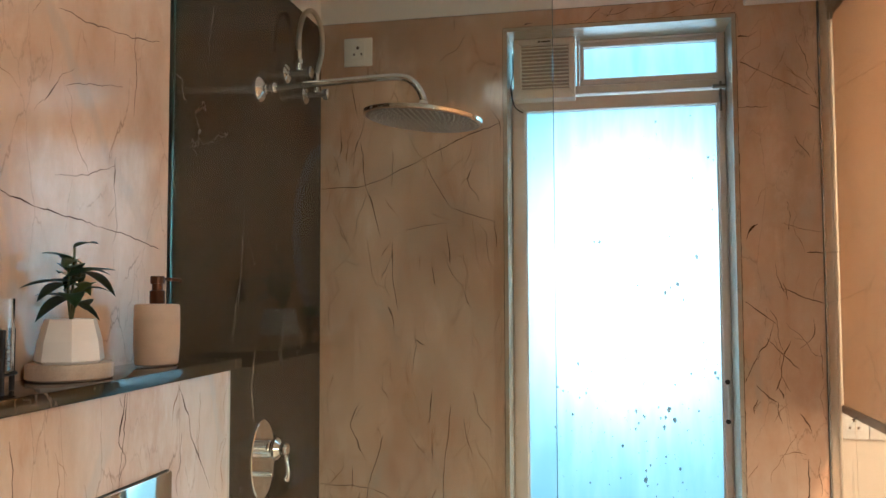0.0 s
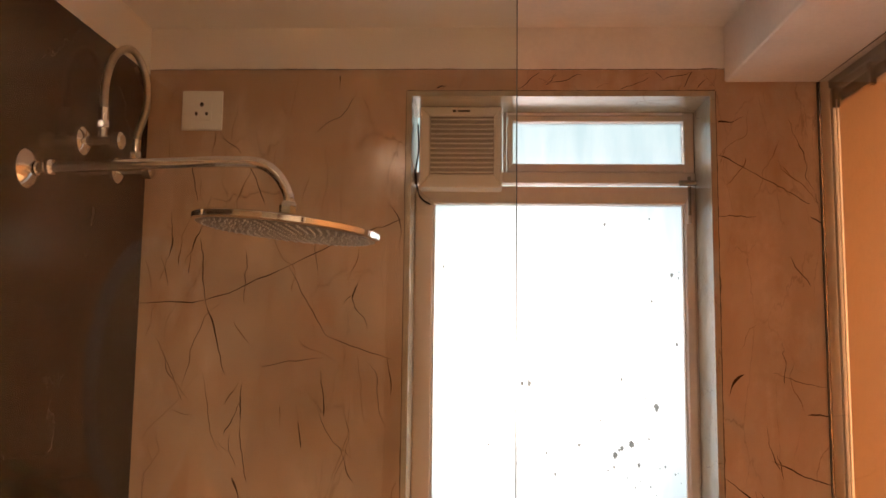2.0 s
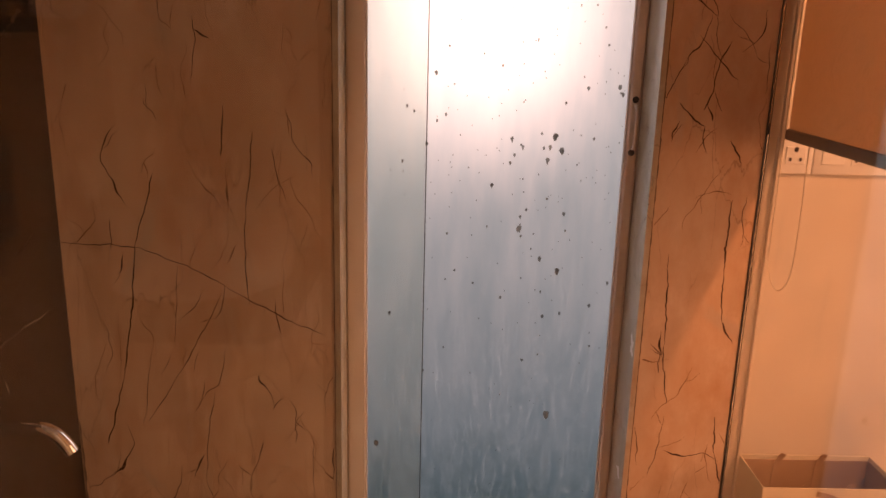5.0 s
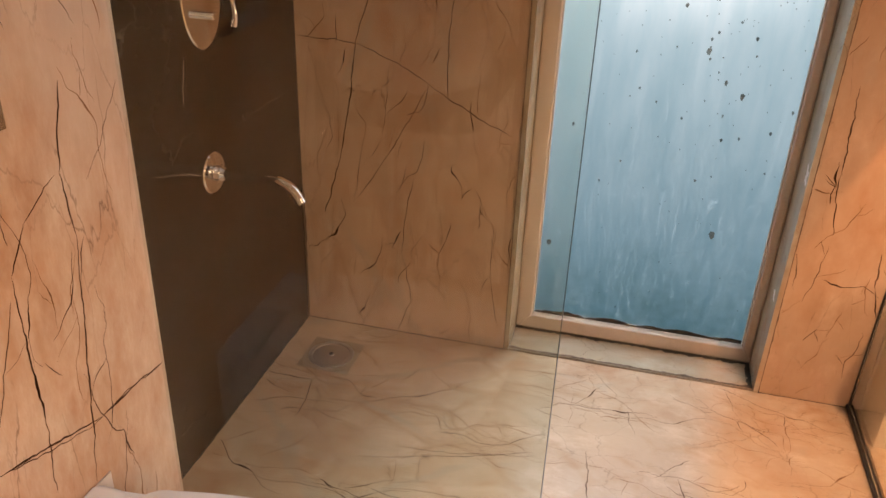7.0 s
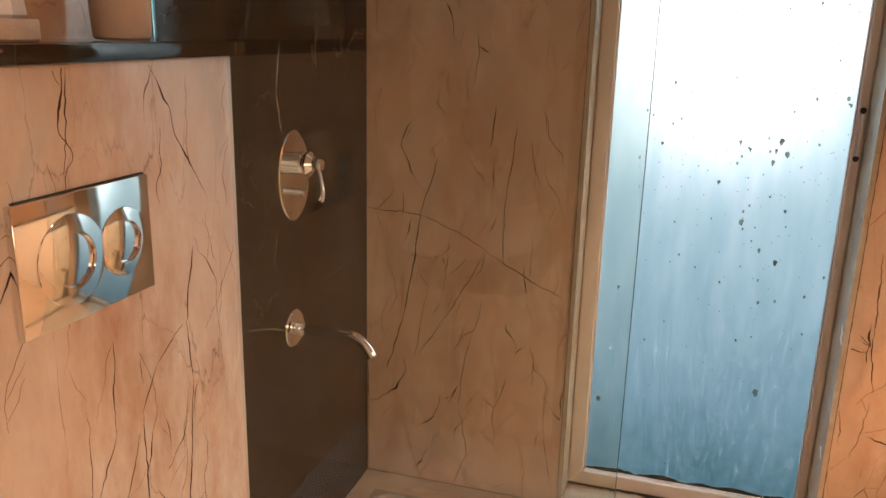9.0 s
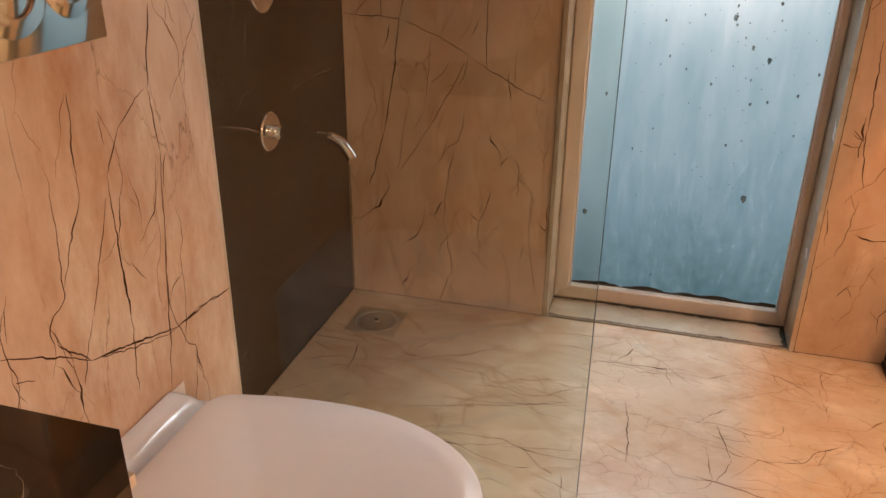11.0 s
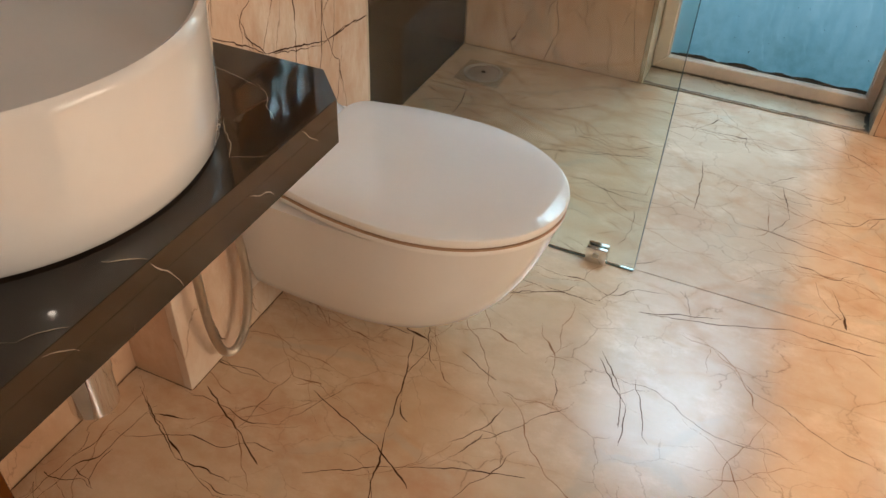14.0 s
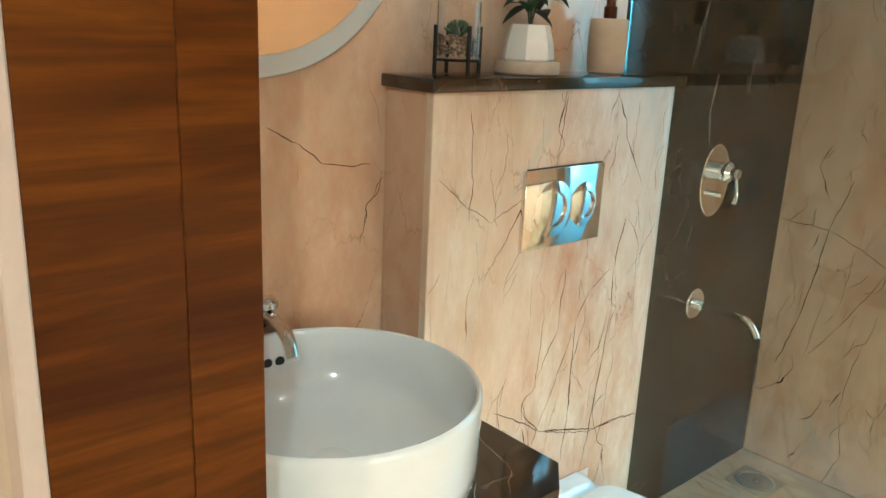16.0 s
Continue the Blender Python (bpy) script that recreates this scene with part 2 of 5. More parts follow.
clear_glass = make_glass("clear_glass", (0.93, 0.97, 0.95))
screen_glass = make_glass("green_tinted_screen_glass", (0.87, 0.94, 0.90))
edge_glass = make_glass("green_glass_edge", (0.42, 0.78, 0.78), 0.15)
dark_edge = plain("dark_green_glass_edge", (0.035, 0.070, 0.066), 0.4, vary=0.2, scale=20)
jar_glass = make_glass("jar_glass", (0.97, 0.98, 0.98))


def make_frosted():
    """Frosted door glass: rough refraction with a milky share, finely streaked."""
    n = Nodes("frosted_glass")
    streak = n.noise(30, 4, 0.6, n.stretch(1.0, 1.0, 0.18))
    n.set(Base_Color=n.mix(n.ramp(streak, 0.35, 0.7), (0.72, 0.86, 0.90), (0.92, 0.98, 1.0)), IOR=1.12, Transmission_Weight=1.0, Roughness=n.ramp(streak, 0.3, 0.7, 0.285, 0.38))
    n.bump(streak, 0.15, 0.001)
    milk = n.tree.nodes.new("ShaderNodeBsdfTranslucent")
    milk.inputs[0].default_value = (0.80, 0.93, 0.97, 1)
    mixer = n.tree.nodes.new("ShaderNodeMixShader")
    split = n.tree.nodes.new("ShaderNodeSeparateXYZ")
    n.put(split.inputs[0], n.pos)
    wash = n.noise(85, 4, 0.65, n.stretch(1.0, 1.0, 0.24))
    lime = n.math("MULTIPLY", n.ramp(wash, 0.54, 0.72), n.ramp(n.math("ADD", split.outputs[2], n.math("MULTIPLY", n.noise(5, 3), 0.5)), 1.15, 0.70, 0.0, 0.13))
    n.put(mixer.inputs[0], n.math("ADD", n.ramp(streak, 0.3, 0.7, 0.006, 0.018), lime))
    algae = n.math("MULTIPLY", n.ramp(n.math("ADD", split.outputs[2], n.math("MULTIPLY", n.noise(9, 5, 0.7), 0.35)), 0.50, 0.22), n.ramp(n.noise(34, 4, 0.65), 0.30, 0.65, 0.25, 0.8))
    n.set(Base_Color=n.mix(algae, n.mix(n.ramp(streak, 0.35, 0.7), (0.72, 0.86, 0.90), (0.92, 0.98, 1.0)), (0.33, 0.47, 0.42)))
    n.tree.links.new(n.bsdf.outputs[0], mixer.inputs[1])
    n.tree.links.new(milk.outputs[0], mixer.inputs[2])
    n.tree.links.new(mixer.outputs[0], n.out.inputs[0])
    return n.mat


frosted = make_frosted()


def make_blind():
    n = Nodes("woven_blind_fabric")
    weave = n.noise(220, 2, 0.5, n.stretch(1, 1, 0.4))
    col = n.mix(n.ramp(weave, 0.35, 0.65), (0.66, 0.50, 0.36), (0.74, 0.57, 0.42))
    n.set(Base_Color=col, Roughness=0.85)
    thin = n.tree.nodes.new("ShaderNodeBsdfTranslucent")
    n.put(thin.inputs[0], col)
    mixer = n.tree.nodes.new("ShaderNodeMixShader")
    mixer.inputs[0].default_value = 0.6
    n.tree.links.new(n.bsdf.outputs[0], mixer.inputs[1])
    n.tree.links.new(thin.outputs[0], mixer.inputs[2])
    n.tree.links.new(mixer.outputs[0], n.out.inputs[0])
    return n.mat


blind_fabric = make_blind()
mirror_silver = plain("mirror_silver", (0.88, 0.87, 0.84), 0.015, 1.0, 0.0)
mirror_ring = plain("frosted_mirror_ring", (0.52, 0.55, 0.56), 0.35, 0.3, 0.03)


def make_outdoors():
    """Glowing sheet behind the frosted door: low bright sky, darker ground, bright patches added to light the room."""
    n = Nodes("outdoor_glow")

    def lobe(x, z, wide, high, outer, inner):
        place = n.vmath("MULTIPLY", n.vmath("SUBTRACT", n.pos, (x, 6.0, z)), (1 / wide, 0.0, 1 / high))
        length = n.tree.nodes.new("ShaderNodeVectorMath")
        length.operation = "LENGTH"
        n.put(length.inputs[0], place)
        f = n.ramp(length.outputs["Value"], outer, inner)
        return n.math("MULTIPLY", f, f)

    split = n.tree.nodes.new("ShaderNodeSeparateXYZ")
    n.put(split.inputs[0], n.pos)
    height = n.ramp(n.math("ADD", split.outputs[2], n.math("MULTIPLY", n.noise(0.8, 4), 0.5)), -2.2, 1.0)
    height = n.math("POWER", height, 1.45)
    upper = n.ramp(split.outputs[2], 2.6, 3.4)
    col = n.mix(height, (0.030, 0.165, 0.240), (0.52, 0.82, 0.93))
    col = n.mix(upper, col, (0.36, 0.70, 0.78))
    # much brighter band added above the view, to throw daylight on the floor
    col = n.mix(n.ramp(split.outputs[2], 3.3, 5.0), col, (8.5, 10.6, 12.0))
    # white hot spot of scattered daylight painted behind the pane
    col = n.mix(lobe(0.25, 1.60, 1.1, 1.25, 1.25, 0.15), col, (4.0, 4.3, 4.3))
    # glow added off to the east, out of view, to light the west side
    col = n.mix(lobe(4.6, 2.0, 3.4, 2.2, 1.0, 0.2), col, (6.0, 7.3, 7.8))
    em = n.tree.nodes.new("ShaderNodeEmission")
    n.put(em.inputs[0], col)
    em.inputs[1].default_value = OUTDOOR
    n.tree.links.new(em.outputs[0], n.out.inputs[0])
    return n.mat


OUTDOOR = 1.15
outdoors = make_outdoors()


def make_lamp_glow():
    n = Nodes("lit_diffuser")
    em = n.tree.nodes.new("ShaderNodeEmission")
    em.inputs[0].default_value, em.inputs[1].default_value = (1.0, 0.8, 0.6, 1), 6.0
    n.tree.links.new(em.outputs[0], n.out.inputs[0])
    return n.mat


lit_diffuser = make_lamp_glow()
wood = MATS["reddish_veneer"]


# ---- mesh helpers ----
def place_of(ob):
    v = Vector((0, 0, 0))
    while ob:
        v += ob.location
        ob = ob.parent
    return v


def part(name, bm, material, parent=None, label="", smooth=False):
    """Links a bmesh in world metres as ONE mesh object under a thing or under a part."""
    if parent:
        bmesh.ops.translate(bm, verts=bm.verts, vec=-place_of(parent))
    mesh = bpy.data.meshes.new(name)
    bmesh.ops.recalc_face_normals(bm, faces=bm.faces)
    bm.to_mesh(mesh)
    bm.free()
    mesh.materials.append(material)
    if smooth:
        for p in mesh.polygons:
            p.use_smooth = True
        mesh.set_sharp_from_angle(angle=radians(38))
    ob = new(name, mesh)
    if parent:
        ob.parent = parent
    return tagged(ob, label)


def thing(name, x, y, z, label, category, group=""):
    """The empty at a thing's base that carries its parts."""
    ob = new(name)
    ob.empty_display_size = 0.05
    ob.location = (x, y, z)
    return tagged(ob, label, category, group)


def structure(ob, label, category):
    return tagged(ob, label, category, "", "structure")


def block(x0, x1, y0, y1, z0, z1, bevel=0.0, segments=1, bm=None):
    bm = bm or bmesh.new()
    made = bmesh.ops.create_cube(bm, size=1)["verts"]
    for v in made:
        v.co = Vector(((x0 + x1) / 2 + v.co.x * (x1 - x0), (y0 + y1) / 2 + v.co.y * (y1 - y0), (z0 + z1) / 2 + v.co.z * (z1 - z0)))
    if bevel:
        es = list({e for v in made for e in v.link_edges})
        bmesh.ops.bevel(bm, geom=es, offset=bevel, segments=segments, affect="EDGES", profile=0.5)
    return bm


def aim(axis):
    """The turn that carries +z onto an axis."""
    return Vector((0, 0, 1)).rotation_difference(Vector(axis).normalized()).to_matrix().to_4x4()


def lathe(profile, centre, axis=(0, 0, 1), steps=40, squash=(1, 1), bm=None):
    """Turns (radius, height) pairs round an axis through centre."""
    bm = bm or bmesh.new()
    m = Matrix.Translation(centre) @ aim(axis)
    rings = []
    for r, h in profile:
        if r < 1e-6:
            rings.append([bm.verts.new(m @ Vector((0, 0, h)))])
        else:
            rings.append([bm.verts.new(m @ Vector((r * squash[0] * math.cos(a), r * squash[1] * math.sin(a), h)))
                          for a in (2 * math.pi * k / steps for k in range(steps))])
    for a, b in zip(rings, rings[1:]):
        for k in range(steps):
            q = [a[k % len(a)], a[(k + 1) % len(a)], b[(k + 1) % len(b)], b[k % len(b)]]
            q = list(dict.fromkeys(q))
            if len(q) > 2:
                bm.faces.new(q)
    for ring, end in ((rings[0], 0), (rings[-1], 1)):
        if len(ring) > 2:
            bm.faces.new(ring)
    return bm


def rod(a, b, r, steps=16, bm=None, bevel=0.0):
    a, b = Vector(a), Vector(b)
    n = (b - a).length
    prof = [(r - bevel, 0), (r, bevel), (r, n - bevel), (r - bevel, n)] if bevel else [(r, 0), (r, n)]
    return lathe(prof, a, b - a, steps, bm=bm)


def smooth_path(points, steps=10):
    """A Catmull-Rom curve through a few points."""
    p = [Vector(v) for v in points]
    p = [p[0] * 2 - p[1]] + p + [p[-1] * 2 - p[-2]]
    out = []
    for a, b, c, d in zip(p, p[1:], p[2:], p[3:]):
        for k in range(steps):
            t = k / steps
            out.append(0.5 * ((2 * b) + (c - a) * t + (2 * a - 5 * b + 4 * c - d) * t * t + (3 * b - a - 3 * c + d) * t ** 3))
    return out + [p[-2]]


def tube(points, r, steps=12, bm=None, ribs=0.0):
    """A round tube along a list of points; ribs: every other ring is that much thinner."""
    bm = bm or bmesh.new()
    pts = [Vector(p) for p in points]
    side = None
    rings = []
    for i, p in enumerate(pts):
        d = (pts[min(i + 1, len(pts) - 1)] - pts[max(i - 1, 0)]).normalized()
        if side is None:
            side = d.orthogonal().normalized()
        side = (side - d * side.dot(d)).normalized()
        up = d.cross(side)
        rr = (r(i / (len(pts) - 1)) if callable(r) else r) - (ribs if i % 2 else 0)
        rings.append([bm.verts.new(p + rr * (side * math.cos(a) + up * math.sin(a))) for a in (2 * math.pi * k / steps for k in range(steps))])
    for a, b in zip(rings, rings[1:]):
        for k in range(steps):
            bm.faces.new((a[k], a[(k + 1) % steps], b[(k + 1) % steps], b[k]))
    bm.faces.new(rings[0]), bm.faces.new(rings[-1])
    return bm


def prism(outline, z0, z1, bevel=0.0, segments=2, bm=None):
    """An outline in x, y pulled up from z0 to z1."""
    bm = bm or bmesh.new()
    lo = [bm.verts.new((x, y, z0)) for x, y in outline]
    hi = [bm.verts.new((x, y, z1)) for x, y in outline]
    n = len(lo)
    sides = [bm.faces.new((lo[k], lo[(k + 1) % n], hi[(k + 1) % n], hi[k])) for k in range(n)]
    top, bottom = bm.faces.new(hi), bm.faces.new(lo[::-1])
    if bevel:
        bmesh.ops.bevel(bm, geom=list(top.edges) + list(bottom.edges), offset=bevel, segments=segments, affect="EDGES", profile=0.5)
    return bm


# ---- plan ----
WEST, NORTH, EAST, SOUTH = -0.867, 2.452, 0.688, 0.218   # inner faces of the bathroom
LOW_X, LOW_S, LOW_N, LOW_Z = -0.730, 0.790, 1.530, 1.314  # the low wall behind the toilet
OPEN_L, OPEN_R, OPEN_T = -0.254, 0.454, 2.320             # the door opening
FRAME_Y = 2.585                                           # front of the door leaf
CEIL, MARBLE_T = 2.475, 2.372
BEAM_X, BEAM_Z = 0.478, 2.342
GLASS_Y, GLASS_END = 1.520, -0.043
DOOR_W, DOOR_E, HALL = -0.307, 0.640, 0.024               # the doorway's sides and the wall's hall face

# ---- setting ----
ground = structure(part("ground", block(-30, 30, -30, 30, -3.05, -3.0), dark_ground), "plain dark ground below the raised storey", "ground")
structure(part("storey_below", block(-1.45, 3.85, -2.75, NORTH + 0.2, -3.0, -0.081), cream_paint), "plain storey of the building underneath", "building")
floor = structure(new("floor"), "polished beige marble floor slabs with brown cracks", "floor")
SLAB = 0.0005


def slab(x0, x1, y0, y1, z=0.0, mat=floor_marble, parent=floor):
    return part("slab", block(x0 + SLAB, x1 - SLAB, y0 + SLAB, y1 - SLAB, z - 0.03, z, 0.0012), mat, parent)


part("bedding", block(-1.4, 4.0, -2.9, 2.452, -0.08, -0.0305), grime, floor, "dark mortar bed")
slab(WEST, EAST - 0.008, GLASS_Y + 0.008, NORTH)
slab(WEST, EAST - 0.008, -0.10, GLASS_Y + 0.008)
slab(0.712, 2.2, 0.9, NORTH)
slab(2.2, 3.7, 0.9, NORTH)
slab(0.712, 3.7, -0.10, 0.9)
slab(-1.2, 1.2, -2.6, -0.10)
slab(1.2, 3.7, -2.6, -0.10)
slab(EAST - 0.008, 0.712, -0.10, NORTH, -0.004)

north = structure(new("wall_north"), "beige marble wall with brown cracks round the glazed door", "wall")
part("marble_slab", block(WEST, OPEN_L, NORTH, NORTH + 0.20, -0.05, MARBLE_T), wall_marble, north)
part("marble_slab", block(OPEN_R, EAST + 0.004, NORTH, NORTH + 0.20, -0.05, MARBLE_T), wall_marble, north)
part("marble_slab", block(OPEN_L, OPEN_R, NORTH, NORTH + 0.20, OPEN_T, MARBLE_T), wall_marble, north)
part("plaster_band", block(WEST - 0.1, EAST + 0.004, NORTH + 0.001, NORTH + 0.20, MARBLE_T, 2.7), white_paint, north, "white painted band above the marble")
part("painted_wall", block(EAST + 0.010, 3.9, NORTH, NORTH + 0.20, -0.05, 2.7), cream_paint, north, "cream painted wall of the next room")
# reveal linings and sill, a little proud of the masonry
part("reveal_lining", block(OPEN_L, OPEN_L + 0.012, NORTH - 0.003, FRAME_Y + 0.05, 0.0, OPEN_T), sill_marble, north)
part("reveal_lining", block(OPEN_R - 0.012, OPEN_R, NORTH - 0.003, FRAME_Y + 0.05, 0.0, OPEN_T), sill_marble, north)
part("reveal_lining", block(OPEN_L + 0.012, OPEN_R - 0.012, NORTH - 0.003, FRAME_Y + 0.05, OPEN_T - 0.012, OPEN_T), sill_marble, north)
sill = structure(part("threshold", block(OPEN_L + 0.0125, OPEN_R - 0.0125, NORTH + 0.002, 2.70, -0.03, 0.003, 0.002), sill_marble), "stained marble threshold under the glazed door", "threshold")

west = structure(new("wall_west"), "beige and dark brown marble wall", "wall")
part("dark_slab", block(WEST - 0.15, WEST, GLASS_Y - 0.018, NORTH + 0.2, -0.05, 2.361), brown_marble, west, "polished dark brown marble with pale veins")
part("plaster_band", block(WEST - 0.15, WEST - 0.002, SOUTH - 0.2, NORTH + 0.0005, 2.3615, 2.7), white_paint, west, "white painted band above the marble")
part("beige_slab", block(WEST - 0.15, WEST - 0.001, SOUTH - 0.2, GLASS_Y - 0.019, -0.05, 2.361), wall_marble, west, "polished beige marble")
low = structure(new("low_wall"), "low beige marble wall boxing in the cistern", "wall")
part("front_slab", block(LOW_X - 0.02, LOW_X, LOW_S, LOW_N, -0.02, LOW_Z, 0.0015), low_marble, low)
part("side_slab", block(WEST, LOW_X - 0.0205, LOW_S + 0.001, LOW_S + 0.02, -0.02, LOW_Z), wall_marble, low)
part("core", block(WEST, LOW_X - 0.0205, LOW_S + 0.021, LOW_N - 0.001, -0.02, LOW_Z), wall_marble, low)
shelf = structure(part("ledge_slab", block(WEST + 0.001, LOW_X + 0.016, LOW_S - 0.014, LOW_N + 0.022, LOW_Z + 0.0005, LOW_Z + 0.025, 0.004, 2), counter_marble, None, "", True), "dark marble ledge on the low wall", "ledge")

south = structure(new("wall_south"), "wall beside the doorway", "wall")
part("masonry", block(-1.3, DOOR_W - 0.03, HALL, SOUTH, -0.05, 2.7), cream_paint, south)
part("masonry", block(DOOR_E + 0.03, EAST + 0.03, HALL, SOUTH, -0.05, 2.7), cream_paint, south)
part("lintel", block(DOOR_W - 0.03, DOOR_E + 0.03, HALL, SOUTH, 2.14, 2.7), cream_paint, south)
ceiling = structure(part("ceiling", block(-1.3, 3.9, -2.9, NORTH + 0.2, CEIL, CEIL + 0.1), white_paint), "white painted ceiling", "ceiling")
beam = structure(part("beam", block(BEAM_X, 0.78, SOUTH - 0.188, NORTH + 0.002, BEAM_Z, CEIL - 0.001, 0.003), white_paint), "white painted beam along the glass partition", "beam")
for name, dims in (("wall_east", (3.7, 3.85, -2.75, NORTH)), ("wall_hall_south", (-1.3, 3.85, -2.75, -2.6)), ("wall_hall_west", (-1.3, -1.15, -2.6, HALL))):
    structure(part(name, block(*dims, -0.05, 2.7), cream_paint), "plain cream painted wall", "wall")

# emissive sheet that stands in for the outdoors and helps light the room
backdrop = structure(part("backdrop", block(-14, 14, 6.0, 6.05, -4, 5.2), outdoors), "glowing sheet for open air and darker ground, with added bright patches", "backdrop")

# doorway lining: wood with a stop, painted edge trim
jamb = structure(new("door_jamb"), "reddish-brown banded wood veneer doorway lining", "door frame")
for x, s in ((DOOR_W, -1), (DOOR_E, 1)):
    part("lining", block(*sorted((x, x + s * 0.03)), HALL + 0.002, 0.1498, -0.001, 2.11, 0.0004), wood, jamb)
    part("door_stop", block(*sorted((x - s * 0.0015, x + s * 0.03)), 0.150, SOUTH + 0.006, -0.001, 2.11, 0.0008), wood, jamb)
    part("edge_trim", block(*sorted((x - s * 0.002, x + s * 0.045)), HALL - 0.018, HALL + 0.0015, -0.001, 2.15, 0.002), jamb_paint, jamb, "pinkish-beige painted edge trim")
part("head_lining", block(DOOR_W, DOOR_E, HALL + 0.012, SOUTH + 0.004, 2.11, 2.138, 0.0015), wood, jamb)


# ---- glazed door, transom and fan ----
def frame_rect(x0, x1, z0, z1, w, y0, y1, bevel=0.003, widths=None):
    """Four mitred members round a rectangle."""
    l, r, b, t = widths or (w, w, w, w)
    out = []
    for q in (((x0, z0), (x1, z0), (x1 - r, z0 + b), (x0 + l, z0 + b)), ((x0, z1), (x1, z1), (x1 - r, z1 - t), (x0 + l, z1 - t)),
              ((x0, z0), (x0, z1), (x0 + l, z1 - t), (x0 + l, z0 + b)), ((x1, z0), (x1, z1), (x1 - r, z1 - t), (x1 - r, z0 + b))):
        bm = bmesh.new()
        a = [bm.verts.new((x, y0, z)) for x, z in q]
        c = [bm.verts.new((x, y1, z)) for x, z in q]
        for k in range(4):
            bm.faces.new((a[k], a[(k + 1) % 4], c[(k + 1) % 4], c[k]))
        bm.faces.new(a), bm.faces.new(c)
        bmesh.ops.bevel(bm, geom=list(bm.edges), offset=bevel, segments=1, affect="EDGES")
        out.append(bm)
    return out


PANE = (-0.197, 0.417, 0.047, 2.078)
LEAF_L, LEAF_R, LEAF_B, LEAF_T = OPEN_L + 0.0125, 0.440, 0.0035, 2.122
door = structure(new("door_1"), "glazed door with frosted glass in a beige painted metal frame", "door")
for bm in frame_rect(LEAF_L, LEAF_R, LEAF_B, LEAF_T, 0, FRAME_Y, FRAME_Y + 0.04, 0.003, (PANE[0] - LEAF_L, LEAF_R - PANE[1], PANE[2] - LEAF_B, LEAF_T - PANE[3])):
    part("frame_member", bm, frame_paint, door)
pane = part("pane", block(PANE[0] - 0.004, PANE[1] + 0.004, FRAME_Y + 0.025, FRAME_Y + 0.030, PANE[2] - 0.004, PANE[3] + 0.004), frosted, door, "frosted glass with dried splashes")
pane.visible_shadow = False
bm = bmesh.new()
for x0, x1, z0, z1 in ((PANE[0], PANE[0] + 0.004, PANE[2], PANE[3]), (PANE[1] - 0.004, PANE[1], PANE[2], PANE[3])):
    block(x0, x1, FRAME_Y + 0.012, FRAME_Y + 0.024, z0, z1, bm=bm)
part("glazing_seal", bm, frame_paint, door, "thin glazing bead")
# wavy grime left along the foot of the glass
bm = bmesh.new()
lo, hi = [], []
for k in range(61):
    x = PANE[0] + 0.005 + (PANE[1] - PANE[0] - 0.010) * k / 60
    lo.append(bm.verts.new((x, FRAME_Y + 0.0235, PANE[2] + 0.001)))
    hi.append(bm.verts.new((x, FRAME_Y + 0.0235, PANE[2] + 0.012 + 0.010 * noise.noise(Vector((x * 14, 0, 0))) + 0.004 * noise.noise(Vector((x * 60, 3, 0))))))
for k in range(60):
    bm.faces.new((lo[k], lo[k + 1], hi[k + 1], hi[k]))
part("grime_line", bm, grime, door, "dark grime along the foot of the glass")
# dried splashes: more of them low down and towards the handle
rng = random.Random(11)
bm = bmesh.new()


def splash(x, z, r, tall):
    """A dried drop: a ragged round head with a tail that has run down."""
    ring = []
    for j in range(12):
        a = 2 * math.pi * j / 12
        down = max(0.0, -math.sin(a)) ** 3
        q = r * rng.uniform(0.75, 1.2) * (1 - 0.45 * down)
        ring.append(bm.verts.new((x + q * math.cos(a), FRAME_Y + 0.0235, z + q * math.sin(a) * (1.15 + tall * down))))
    bm.faces.new(ring)


for x, z, r in ((0.251, 1.101, 5.0), (0.240, 1.075, 3.2), (0.268, 1.068, 4.6), (0.236, 1.045, 3.8), (0.175, 1.075, 2.6), (0.156, 1.055, 2.6),
                (0.175, 0.875, 4.8), (0.282, 0.915, 3.0), (0.040, 1.643, 4.2), (0.246, 1.475, 4.4), (0.262, 1.490, 3.6), (0.285, 1.500, 4.8),
                (0.345, 1.590, 4.4), (0.275, 0.770, 4.0), (0.230, 0.800, 3.2), (0.395, 1.220, 3.4), (0.270, 0.380, 6.0), (-0.170, 0.290, 5.0)):
    splash(x, z, r * 0.00135, rng.uniform(1.4, 3.2))
for k in range(330):
    x = PANE[0] + 0.01 + (PANE[1] - PANE[0] - 0.02) * rng.random() ** 0.7
    z = rng.choice((rng.gauss(1.10, 0.14), rng.gauss(1.45, 0.16), rng.gauss(0.85, 0.2), rng.uniform(0.1, 2.05)))
    if PANE[2] + 0.03 < z < PANE[3] - 0.03:
        splash(x, z, 0.0010 + 0.0034 * rng.random() ** 5, rng.uniform(0.8, 3.2))
tagged(part("splash_marks", bm, spot_dirt, door, "dried dark splash marks"), kind="stuff")
bm = bmesh.new()
tube(smooth_path([(0.428, FRAME_Y, 1.180), (0.428, FRAME_Y - 0.022, 1.172), (0.428, FRAME_Y - 0.026, 1.130), (0.428, FRAME_Y - 0.022, 1.088), (0.428, FRAME_Y, 1.080)], 6), 0.004, bm=bm)
handle = part("pull_handle", bm, frame_paint, door, "small bow handle", True)
